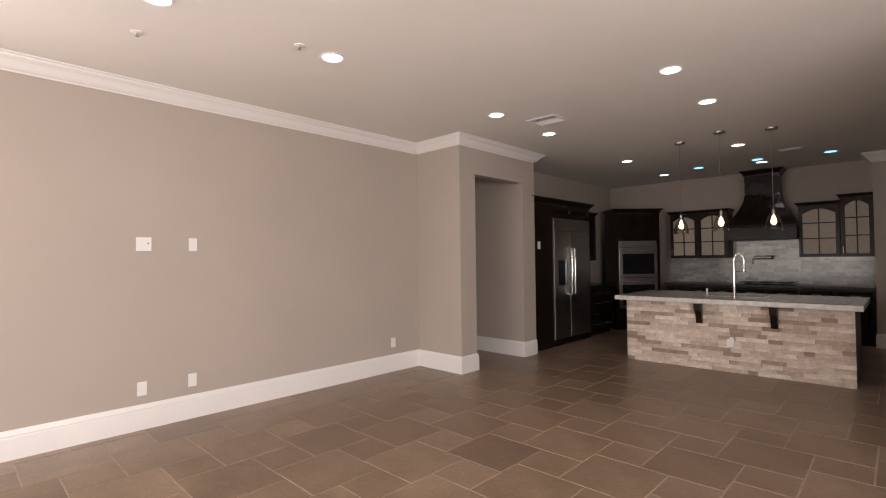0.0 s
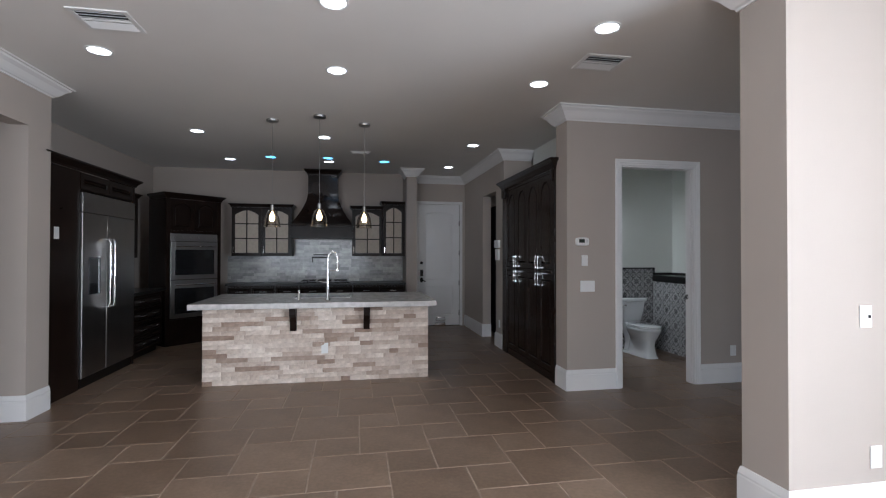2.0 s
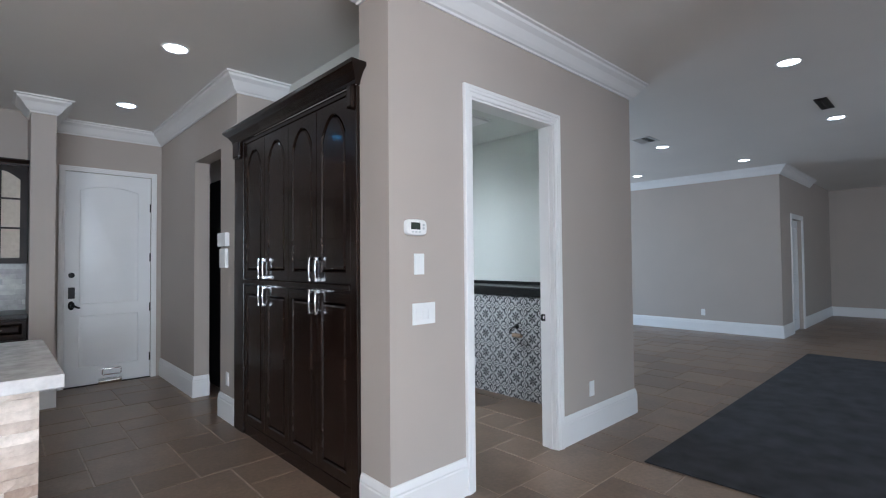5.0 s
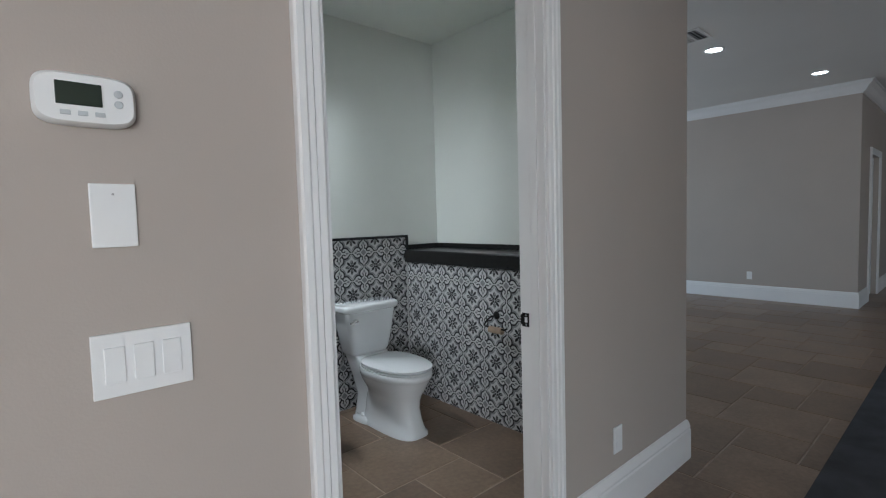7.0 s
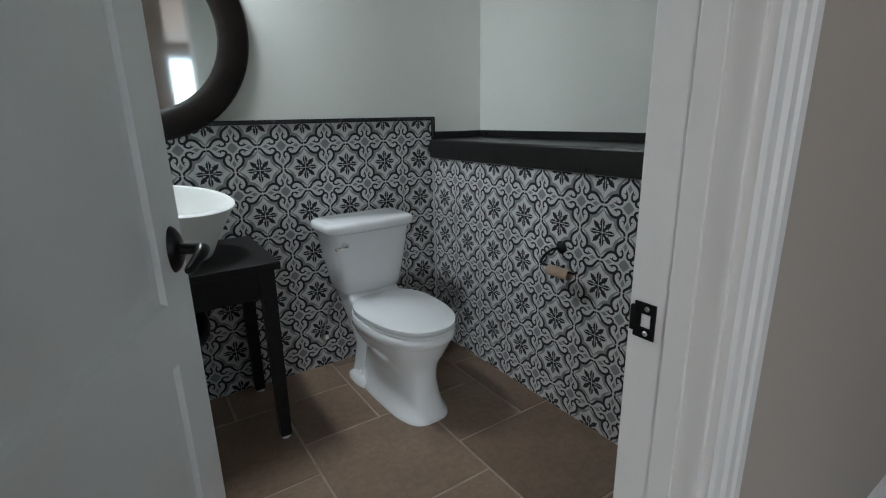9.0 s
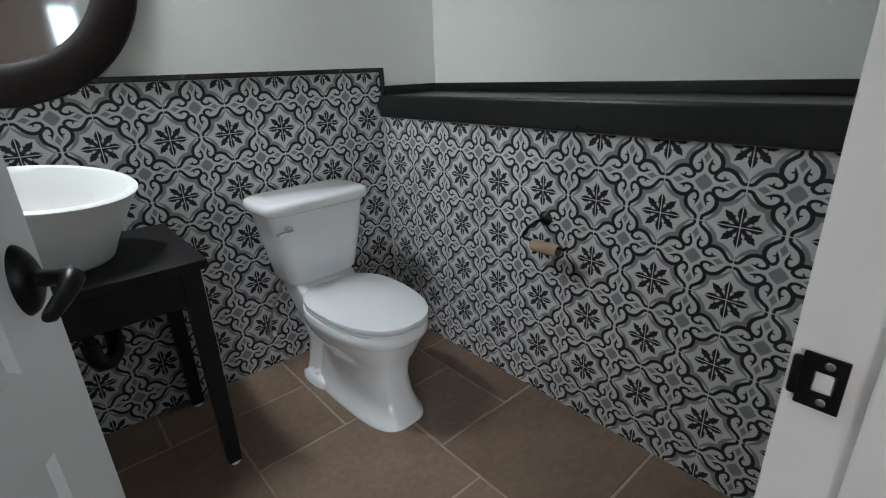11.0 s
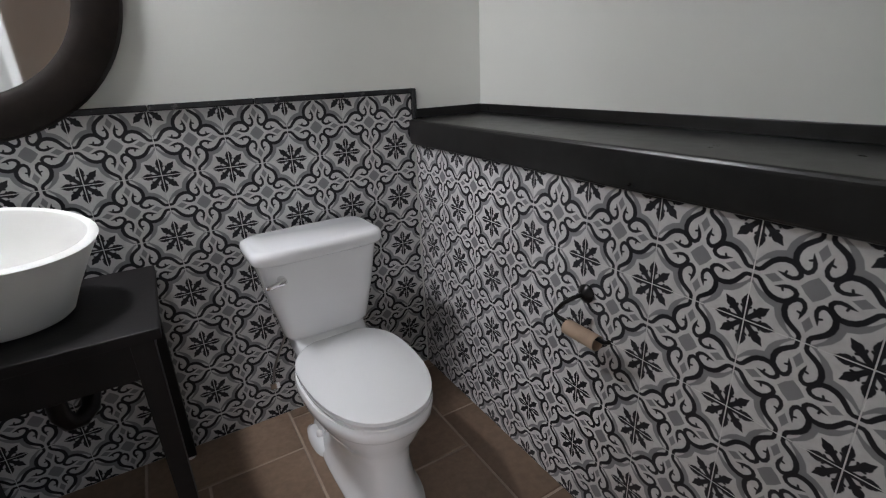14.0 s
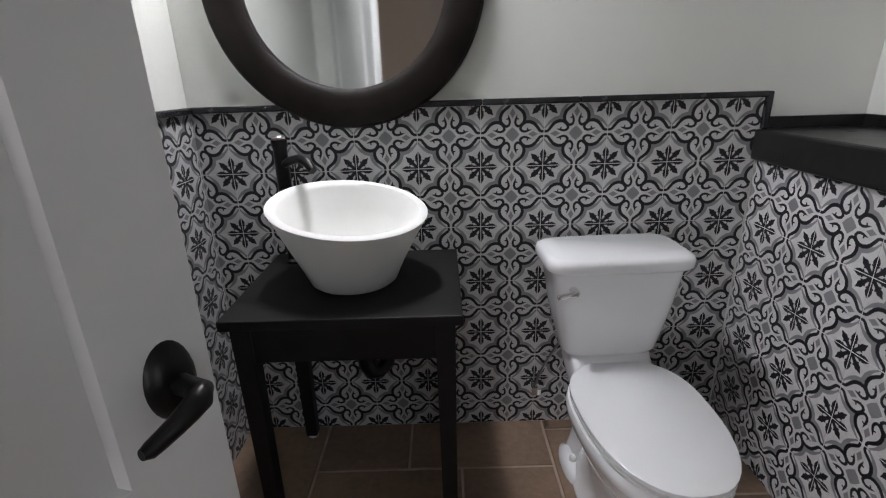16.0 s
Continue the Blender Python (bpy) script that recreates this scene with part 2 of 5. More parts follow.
structure("wall_far_room", boxes((9.5, 5.94, 0, 9.65, 12.0, H)), WALL, "taupe far room wall", "wall")
structure("wall_far_room_return", boxes((9.652, 5.94, 0, 10.3, 6.1, H), (11.1, 5.94, 0, 14.2, 6.1, H), (10.3, 5.94, 2.1, 11.1, 6.1, H)), WALL, "taupe far wall with a doorway", "wall")
structure("wall_far_end", boxes((14.2, -3.2, 0, 14.35, 6.1, H)), WALL, "dim taupe wall at the far end", "wall")
structure("wall_far_close", boxes((3.868, 11.9, 0, 5.2, 12.0, H), (8.2, 11.9, 0, 9.5, 12.0, H), (5.2, 11.9, 0, 8.2, 12.0, 0.35), (5.2, 11.9, 2.55, 8.2, 12.0, H), (3.76, 7.972, 0, 3.868, 12.0, H), (2.722, -3.2, 0, 3.2, -3.05, H), (7.6, -3.2, 0, 14.2, -3.05, H), (3.2, -3.2, 0, 7.6, -3.05, 0.35), (3.2, -3.2, 2.65, 7.6, -3.05, H)), WALL, "taupe wall closing the far room", "wall")

structure("ceiling", boxes((-6.4, -3.4, H, 14.4, 12.1, H + 0.12)), CEIL, "white painted flat ceiling with recessed lights", "ceiling")
structure("ceiling_powder_room", boxes((1.655, 6.02, BH, 3.802, 7.85, BH + 0.05)), BATHWALL, "pale painted powder room ceiling", "ceiling")
structure("floor", boxes((-6.4, -3.4, -0.12, 14.4, 12.1, -0.003)), GROUT, "brown stone tile floor with pale grout", "floor")
structure("ground", boxes((-60, -80, -0.2, 60, -3.4, -0.13)), GROUT, "pale patio ground outside", "ground")

# ---- patterned tile material ----
def tile_pattern(nt, b):
    """A printed cement-look tile: star flowers on the corners, scrolled hearts round the middle, folded eight ways."""
    P = 0.2025
    L = nt.links

    def math_node(op, a, c=None, d=None):
        n = nt.nodes.new("ShaderNodeMath")
        n.operation = op
        for i, v in enumerate((a, c, d)):
            if v is None:
                continue
            if isinstance(v, (int, float)):
                n.inputs[i].default_value = v
            else:
                L.new(v, n.inputs[i])
        return n.outputs[0]

    tc = nt.nodes.new("ShaderNodeTexCoord")
    sep = nt.nodes.new("ShaderNodeSeparateXYZ")
    L.new(tc.outputs["Object"], sep.inputs[0])
    u = math_node("MULTIPLY", math_node("ABSOLUTE", sep.outputs[0]), 1 / P)
    v = math_node("MULTIPLY", math_node("ABSOLUTE", sep.outputs[2]), 1 / P)

    def folded(p, q):
        n = nt.nodes.new("ShaderNodeCombineXYZ")
        L.new(math_node("MAXIMUM", p, q), n.inputs[0])
        L.new(math_node("MINIMUM", p, q), n.inputs[1])
        return n.outputs[0]

    mid = folded(u, v)
    corner = folded(math_node("SUBTRACT", 0.5, u), math_node("SUBTRACT", 0.5, v))

    def vec_node(op, p, q):
        n = nt.nodes.new("ShaderNodeVectorMath")
        n.operation = op
        for k, val in enumerate((p, q)):
            if isinstance(val, tuple):
                n.inputs[k].default_value = val
            elif val is not None:
                L.new(val, n.inputs[k])
        return n

    def stroke(vec, dots):
        """The distance to a tapering line through (x, y, radius) points."""
        out = None
        for (x0, y0, r0), (x1, y1, r1) in zip(dots, dots[1:]):
            way = Vector((x1 - x0, y1 - y0, 0))
            rel = vec_node("SUBTRACT", vec, (x0, y0, 0)).outputs[0]
            s = math_node("MULTIPLY", vec_node("DOT_PRODUCT", rel, tuple(way)).outputs["Value"], 1 / way.length_squared)
            s.node.use_clamp = True
            sc = vec_node("SCALE", tuple(way), None)
            L.new(s, sc.inputs["Scale"])
            off = vec_node("SUBTRACT", rel, sc.outputs[0]).outputs[0]
            d = math_node("SUBTRACT", vec_node("LENGTH", off, None).outputs["Value"], math_node("MULTIPLY_ADD", s, r1 - r0, r0))
            out = d if out is None else math_node("MINIMUM", out, d)
        return out

    outline = stroke(mid, ((0.52, 0.038, 0.019), (0.455, 0.038, 0.020), (0.430, 0.054, 0.022), (0.400, 0.096, 0.024), (0.360, 0.145, 0.025), (0.315, 0.176, 0.026), (0.262, 0.191, 0.026), (0.205, 0.187, 0.025), (0.163, 0.157, 0.023), (0.131, 0.118, 0.022), (0.126, 0.084, 0.021), (0.146, 0.056, 0.020), (0.184, 0.042, 0.018), (0.224, 0.048, 0.018), (0.262, 0.060, 0.013), (0.302, 0.070, 0.003)))
    hook = stroke(mid, ((0.246, 0.058, 0.014), (0.236, 0.090, 0.010)))
    inner = stroke(mid, ((0.52, 0.0, 0.038), (0.455, 0.0, 0.038), (0.400, 0.0, 0.096), (0.360, 0.0, 0.145), (0.315, 0.0, 0.176), (0.262, 0.0, 0.191), (0.0, 0.0, 0.205)))
    band = math_node("MINIMUM", outline, hook)
    arm = stroke(corner, ((0.0, 0.0, 0.028), (0.10, 0.0, 0.030), (0.15, 0.0, 0.036), (0.185, 0.0, 0.050), (0.215, 0.0, 0.038), (0.274, 0.0, 0.006)))
    barb = stroke(corner, ((0.12, 0.0, 0.02), (0.145, 0.042, 0.012)))
    leaf = stroke(corner, ((0.0, 0.0, 0.028), (0.075, 0.075, 0.026), (0.11, 0.11, 0.036), (0.138, 0.138, 0.044), (0.192, 0.192, 0.006)))
    barb2 = stroke(corner, ((0.10, 0.09, 0.018), (0.136, 0.078, 0.013)))
    flower = math_node("MINIMUM", math_node("MINIMUM", arm, barb), math_node("MINIMUM", leaf, barb2))
    du = vec_node("ABSOLUTE", vec_node("SUBTRACT", mid, (0.325, 0.0, 0)).outputs[0], None)
    small = math_node("SUBTRACT", vec_node("DOT_PRODUCT", du.outputs[0], (0.58, 1.0, 0)).outputs["Value"], 0.045)
    large = math_node("SUBTRACT", vec_node("DOT_PRODUCT", mid, (1.0, 0.80, 0)).outputs["Value"], 0.112)
    lozenge = math_node("MINIMUM", small, large)

    def step(d, at, soft=0.006):
        n = nt.nodes.new("ShaderNodeMapRange")
        n.interpolation_type = "SMOOTHSTEP"
        n.inputs[1].default_value, n.inputs[2].default_value = at - soft, at + soft
        n.inputs[3].default_value, n.inputs[4].default_value = 1.0, 0.0
        L.new(d, n.inputs[0])
        return n.outputs[0]

    light, mid_grey, dark = (0.55, 0.54, 0.535), (0.22, 0.22, 0.225), (0.013, 0.013, 0.016)
    wear = noise_tex(nt, 55, 5)
    field = ramp(nt, wear.outputs[0], tuple(c * 0.9 for c in light), tuple(c * 1.06 for c in light))
    col = mixed(nt, field, mid_grey, step(band, 0.056))
    col = mixed(nt, col, field, step(inner, 0.0))
    col = mixed(nt, col, mid_grey, step(lozenge, 0.0))
    col = mixed(nt, col, dark, step(band, 0.0))
    col = mixed(nt, col, dark, step(flower, 0.0))
    info = nt.nodes.new("ShaderNodeObjectInfo")
    shade = nt.nodes.new("ShaderNodeMapRange")
    shade.inputs[3].default_value, shade.inputs[4].default_value = 0.93, 1.05
    L.new(info.outputs["Random"], shade.inputs[0])
    grey = nt.nodes.new("ShaderNodeCombineColor")
    for i in range(3):
        L.new(shade.outputs[0], grey.inputs[i])
    L.new(mixed(nt, col, grey.outputs[0], 1.0, "MULTIPLY"), b.inputs["Base Color"])
    b.inputs["Roughness"].default_value = 0.36
    b.inputs["Specular IOR Level"].default_value = 0.3
    bump(nt, b, wear.outputs[0], 0.04, 0.003)


PATTERN = mat("patterned_cement_tile", tile_pattern)
TILEGROUT = surface("pale_tile_grout", (0.58, 0.57, 0.56), 0.9, vary=0.08, scale=20, relief=0.2)
PENCIL = surface("black_glazed_trim", (0.022, 0.022, 0.024), 0.25, vary=0.3, scale=20, relief=0.05)


def stone_tile(nt, b):
    broad = noise_tex(nt, 3.2, 6, 0.62, "Object")
    fine = noise_tex(nt, 38, 5, 0.6, "Object")
    info = nt.nodes.new("ShaderNodeObjectInfo")
    geo = nt.nodes.new("ShaderNodeNewGeometry")
    add = nt.nodes.new("ShaderNodeMath")
    nt.links.new(info.outputs["Random"], add.inputs[0])
    nt.links.new(geo.outputs["Random Per Island"], add.inputs[1])
    frac = nt.nodes.new("ShaderNodeMath")
    frac.operation = "FRACT"
    nt.links.new(add.outputs[0], frac.inputs[0])
    each = ramp(nt, frac.outputs[0], (0.200, 0.139, 0.097), (0.288, 0.208, 0.149), 0.0, 1.0)
    cloud = ramp(nt, broad.outputs[0], (0.72, 0.70, 0.68), (1.18, 1.16, 1.14), 0.3, 0.72)
    col = mixed(nt, each, cloud, 1.0, "MULTIPLY")
    speck = ramp(nt, fine.outputs[0], (0.86, 0.85, 0.84), (1.08, 1.08, 1.08), 0.35, 0.65)
    nt.links.new(mixed(nt, col, speck, 1.0, "MULTIPLY"), b.inputs["Base Color"])
    rr = nt.nodes.new("ShaderNodeMapRange")
    rr.inputs[3].default_value, rr.inputs[4].default_value = 0.24, 0.43
    nt.links.new(broad.outputs[0], rr.inputs[0])
    nt.links.new(rr.outputs[0], b.inputs["Roughness"])
    bump(nt, b, fine.outputs[0], 0.10, 0.006)


FLOORTILE = mat("brown_stone_floor_tile", stone_tile)

# ---- trim ----
BASE = ((0, 0), (0.019, 0), (0.019, 0.158), (0.015, 0.166), (0.017, 0.178), (0.012, 0.196), (0.007, 0.212), (0, 0.215))
CROWN = ((0, H - 0.145), (0.012, H - 0.145), (0.016, H - 0.132), (0.03, H - 0.124), (0.045, H - 0.105), (0.075, H - 0.06), (0.105, H - 0.035), (0.11, H - 0.018), (0.13, H - 0.014), (0.13, H - 0.001), (0, H - 0.001))
for run in (((-4.55, -3.2), (-4.55, 4.51), (-3.78, 4.51), (-3.78, 4.81), (-4.7, 4.81)), ((-6.2, 5.88), (-3.78, 5.88), (-3.78, 6.19)),
            ((1.15, 6.16), (1.15, 5.90), (1.698, 5.90)), ((2.713, 5.90), (3.868, 5.90), (3.868, 11.9)),
            ((1.155, 10.61), (1.155, 9.25), (1.30, 9.25)), ((1.30, 8.46), (1.155, 8.46), (1.155, 8.075)),
            ((2.72, -3.0), (2.72, 3.61), (1.15, 3.61), (1.15, 3.31), (2.57, 3.31), (2.57, -3.2)),
            ((9.5, 11.9), (9.5, 5.94), (10.2, 5.94)), ((11.2, 5.94), (14.2, 5.94), (14.2, -3.0)), ((-0.108, 9.90), (-0.108, 9.86), (0.08, 9.86), (0.08, 10.6))):
    structure("baseboard", moulding(BASE, run), TRIM, "tall white moulded baseboard along the wall", "baseboard")
structure("crown_moulding", moulding([(o, H - (H - z) * 0.81) for o, z in CROWN], ((-4.55, -3.2), (-4.55, 4.51), (-3.78, 4.51), (-3.78, 6.19), (-4.4, 6.19))), TRIM, "white crown moulding below the living room ceiling", "crown moulding")
for run in (((-0.108, 10.2), (-0.108, 9.86), (0.08, 9.86), (0.08, 10.62), (1.155, 10.62), (1.155, 8.06), (1.583, 8.06)), ((1.583, 6.17), (1.15, 6.17), (1.15, 5.90), (3.868, 5.90), (3.868, 11.9)),
            ((2.72, -3.0), (2.72, 3.61), (1.15, 3.61), (1.15, 3.31), (2.57, 3.31), (2.57, -3.2)), ((9.5, 11.9), (9.5, 5.94), (12.0, 5.94))):
    structure("crown_moulding", moulding(CROWN, run), TRIM, "white crown moulding below the ceiling", "crown moulding")


def casing(name, x0, x1, top, y, width, label, facing=-1):
    """A moulded door casing round an opening in a wall that faces -y or +y."""
    prof = ((0, 0), (0.012, 0), (0.016, 0.1), (0.016, 0.35), (0.021, 0.42), (0.021, 0.62), (0.024, 0.7), (0.024, 0.93), (0.018, 1.0), (0, 1.0))
    bm = bmesh.new()
    rows = []
    for k, (px, pz, ox, oz) in enumerate(((x0, 0, -1, 0), (x0, top, -1, 1), (x1, top, 1, 1), (x1, 0, 1, 0))):
        rows.append([bm.verts.new((px + ox * s * width, y + facing * o, pz + oz * s * width)) for o, s in prof])
    for a, b in zip(rows, rows[1:]):
        for j in range(len(prof)):
            i = (j + 1) % len(prof)
            bm.faces.new((a[j], a[i], b[i], b[j]))
    bm.faces.new(rows[0])
    bm.faces.new(rows[-1])
    bmesh.ops.recalc_face_normals(bm, faces=bm.faces)
    return structure(name, bm, TRIM, label, "door casing")


casing("trim_powder_door", 1.770, 2.640, 2.373, 5.898, 0.070, "white moulded casing round the powder room doorway")
casing("trim_entry_door", 0.212, 1.046, 2.418, 10.618, 0.055, "white casing round the entry door")
casing("trim_far_door", 10.3, 11.1, 2.1, 5.938, 0.085, "white casing round a far doorway")
structure("trim_powder_jamb", boxes((1.768, 5.897, 0, 1.783, 6.020, 2.375), (2.633, 5.897, 0, 2.642, 6.020, 2.375), (1.783, 5.897, 2.36, 2.633, 6.020, 2.375),
                                    (1.783, 5.930, 0, 1.790, 5.962, 2.36), (2.626, 5.930, 0, 2.633, 5.962, 2.36), bevel=0.002), TRIM, "white painted door jamb with stop", "door jamb")


# ---- powder room tile wainscot ----
P = 0.2025


def tile_mesh(x0, x1, z0, z1):
    """One tile facing -y; its own middle is the origin even when it is cut."""
    g, d, bv = 0.0013, 0.0055, 0.0005
    bm = bmesh.new()
    a = [bm.verts.new((x, 0, z)) for x, z in ((x0 + g, z0 + g), (x1 - g, z0 + g), (x1 - g, z1 - g), (x0 + g, z1 - g))]
    c = [bm.verts.new((x, -d + bv, z)) for x, z in ((x0 + g, z0 + g), (x1 - g, z0 + g), (x1 - g, z1 - g), (x0 + g, z1 - g))]
    e = [bm.verts.new((x, -d, z)) for x, z in ((x0 + g + bv, z0 + g + bv), (x1 - g - bv, z0 + g + bv), (x1 - g - bv, z1 - g - bv), (x0 + g + bv, z1 - g - bv))]
    for p, q in ((a, c), (c, e)):
        for i in range(4):
            bm.faces.new((p[i], p[(i + 1) % 4], q[(i + 1) % 4], q[i]))
    bm.faces.new(e)
    bmesh.ops.recalc_face_normals(bm, faces=bm.faces)
    me = bpy.data.meshes.new("tile")
    bm.to_mesh(me)
    bm.free()
    me.materials.append(PATTERN)
    return me


def wainscot(name, label, origin, rz, span, first, zlow, ztop):
    """Rows of tiles on a wall: local x runs along it from 0 to span, first is the local x of one flower."""
    back = structure(name, boxes((0, -0.0077, zlow, span, 0.002, ztop)), TILEGROUT, label, "tiled wall")
    back.matrix_world = pose(*origin, 0, 0, rz)
    kept = {}
    k0 = math.floor((0 - first) / P) - 1
    for i in range(k0, k0 + int(span / P) + 4):
        for j in range(0, 7):
            cx, cz = first + (i + 0.5) * P, (j + 0.5) * P
            x0, x1 = max(-P / 2, -cx), min(P / 2, span - cx)
            z0, z1 = max(-P / 2, zlow - cz), min(P / 2, ztop - cz)
            if x1 - x0 < 0.012 or z1 - z0 < 0.012:
                continue
            key = tuple(round(v, 4) for v in (x0, x1, z0, z1))
            if key not in kept:
                kept[key] = tile_mesh(*key)
            ob = new("tile", kept[key])
            ob.parent = back
            ob.location = (cx, -0.003, cz)
    return back


XR = 3.481
wainscot("wainscot_back", "black and grey patterned tile wainscot", (1.662, 7.847, 0), 0, XR - 1.662 - 0.012, 2.576 - 1.662, 0.0, 1.206)
wainscot("wainscot_left", "black and grey patterned tile wainscot on the side wall", (1.659, 6.045, 0), 90, 1.79, 0.06, 0.0, 1.206)
wainscot("wainscot_right", "black and grey patterned tile half wall", (XR, 7.838, 0), -90, 1.806, 0.105, 0.0, 1.012)
structure("wall_ledge_core", boxes((XR + 0.003, 6.026, 0, 3.801, 7.848, 1.012)), TILEGROUT, "half wall under the black ledge", "half wall")
for a, c, rz in (((1.668, 7.841), 1.81, 0), ((1.665, 6.05), 1.78, 90)):
    n = 0
    while n * 0.305 < c:
        w = min(0.303, c - n * 0.305)
        q = tagged(part("pencil_trim", boxes((0, -0.017, 0, w, 0.006, 0.019), bevel=0.005, seg=3), PENCIL), "black glazed pencil trim capping the tiles", "tile trim", kind="structure")
        q.matrix_world = pose(*a, 1.206, 0, 0, rz) @ Matrix.Translation((n * 0.305, 0, 0))
        n += 1
structure("pencil_trim_end", boxes((XR - 0.016, 7.822, 1.11, XR + 0.002, 7.847, 1.225), bevel=0.005), PENCIL, "black glazed trim at the tile end", "tile trim")

ledge = thing("stone_ledge", "black honed stone ledge on the tiled half wall", "ledge", (3.617, 6.94, 1.012))
part("slab", boxes((-0.165, -0.914, 0.001, 0.184, 0.905, 0.098), bevel=0.014, seg=4), GRANITE, ledge)
part("upstand", boxes((0.172, -0.914, 0.0985, 0.184, 0.905, 0.135), bevel=0.002), GRANITE, ledge)
part("upstand", boxes((-0.132, 0.892, 0.0985, 0.171, 0.905, 0.135), bevel=0.002), GRANITE, ledge)

# ---- powder room door ----
def curve_panel(bm, x0, x1, z0, z1, y, rise=0.0, inset=0.028, depth=0.010, arch=True):
    """A sunk groove and raised field in a door face at y, facing -y; the top edge may be arched."""
    def outline(d):
        a, b, lo, hi = x0 + d, x1 - d, z0 + d, z1 - d
        pts = [(a, lo), (b, lo)]
        if rise:
            for k in range(0, 13):
                s = k / 12
                pts.append((b + (a - b) * s, hi - rise + rise * math.sin(math.pi * s) ** 0.8))
        else:
            pts += [(b, hi), (a, hi)]
        return pts
    loops = []
    for d, yy in ((0, y), (0.008, y + depth), (inset * 0.6, y + depth), (inset, y + 0.002)):
        loops.append([bm.verts.new((px, yy, pz)) for px, pz in outline(d)])
    for a, b in zip(loops, loops[1:]):
        n = len(a)
        for i in range(n):
            bm.faces.new((a[i], a[(i + 1) % n], b[(i + 1) % n], b[i]))
    bm.faces.new(loops[-1])
    return loops[0]


def panel_slab(w, h, t, panels, inset=0.028):
    """A door slab with moulded panels on both faces: x 0..w, y 0..t, z 0..h; panels are (x0, x1, z0, z1, rise)."""
    bm = bmesh.new()
    corners = []
    for y, flip in ((0.0, 1), (t, -1)):
        outer = [bm.verts.new((x, y, z)) for x, z in ((0, 0), (w, 0), (w, h), (0, h))]
        corners.append(outer)
        edges = [bm.edges.new((outer[i], outer[(i + 1) % 4])) for i in range(4)]
        for x0, x1, z0, z1, r in panels:
            if flip == 1:
                loop = curve_panel(bm, x0, x1, z0, z1, y, r, inset)
            else:
                loop = curve_panel(bm, x0, x1, z0, z1, y, r, inset, depth=-0.010)
            for i in range(len(loop)):
                e = bm.edges.get((loop[i], loop[(i + 1) % len(loop)]))
                edges.append(e)
        bmesh.ops.triangle_fill(bm, use_beauty=True, edges=edges)
    a, b = corners
    for i in range(4):
        bm.faces.new((a[i], a[(i + 1) % 4], b[(i + 1) % 4], b[i]))
    bmesh.ops.recalc_face_normals(bm, faces=bm.faces)
    return bm


def lever_set(parent, x, z, y, out, towards, material=BLACKMETAL):
    """Oval rosette with a drooping lever on a door face; out is -1 or 1 along y."""
    knob = part("door_handle", lathe(((0.0, 0.017), (0.016, 0.017), (0.022, 0.013), (0.028, 0.007), (0.031, 0.0), (0.0, 0.0)), 28, 1.0, 1.6), material, parent, "dark bronze door lever on an oval rosette")
    knob.matrix_local = Matrix.Translation((x, y, z)) @ Matrix.Rotation(radians(90 if out < 0 else -90), 4, "X")
    smooth(knob)
    s = towards
    pts = [(0, 0, 0), (0, out * 0.03, 0), (0, out * 0.052, 0), (s * 0.010, out * 0.060, -0.001), (s * 0.024, out * 0.061, -0.006), (s * 0.040, out * 0.057, -0.015), (s * 0.055, out * 0.052, -0.023), (s * 0.067, out * 0.050, -0.027), (s * 0.075, out * 0.050, -0.026)]
    lev = part("lever", tube(pts, [0.013, 0.012, 0.013, 0.0145, 0.013, 0.0115, 0.0105, 0.0095, 0.006], 14), material, parent)
    lev.location = (x, y, z)
    smooth(lev, 60)


pd = thing("door_powder_room", "white painted two-panel door standing ajar", "door", (1.799, 6.042, 0), 64.6, kind="structure")
smooth(part("door_leaf", panel_slab(0.832, 2.345, 0.035, ((0.115, 0.71, 0.24, 0.735, 0.0), (0.115, 0.71, 0.86, 2.2, 0.1)), 0.05), DOORWHITE, pd), 25).location = (0, 0, 0.012)
lever_set(pd, 0.779, 0.97, 0.0, -1, -1)
lever_set(pd, 0.779, 0.97, 0.035, 1, -1)
for z in (0.28, 0.95, 1.60, 2.15):
    hg = part("hinge", boxes((-0.004, -0.012, z - 0.05, 0.028, -0.001, z + 0.05), (-0.004, -0.012, z - 0.05, -0.001, 0.03, z + 0.05), bevel=0.0015), BLACKMETAL, pd, "black butt hinge")
    pin = part("hinge_pin", lathe(((0.0, z - 0.055), (0.007, z - 0.052), (0.007, z + 0.052), (0.0, z + 0.056)), 10), BLACKMETAL, hg)
    pin.location = (-0.006, -0.010, 0)
sp = thing("strike_plate", "black metal strike plate on the white jamb", "strike plate", (2.632, 5.994, 0.948))
part("plate", boxes((-0.003, -0.016, -0.026, 0.0, 0.016, -0.010), (-0.003, -0.016, 0.010, 0.0, 0.016, 0.026), (-0.003, -0.016, -0.010, 0.0, -0.009, 0.010), (-0.003, 0.006, -0.010, 0.0, 0.016, 0.010), bevel=0.001), BLACKMETAL, sp)
part("lip", boxes((-0.004, 0.014, -0.019, 0.008, 0.023, 0.019), bevel=0.0035, seg=3), BLACKMETAL, sp)
part("latch_hole", boxes((-0.0012, -0.008, -0.009, -0.0006, 0.005, 0.009)), TRIM, sp, "pale wood behind the latch hole")
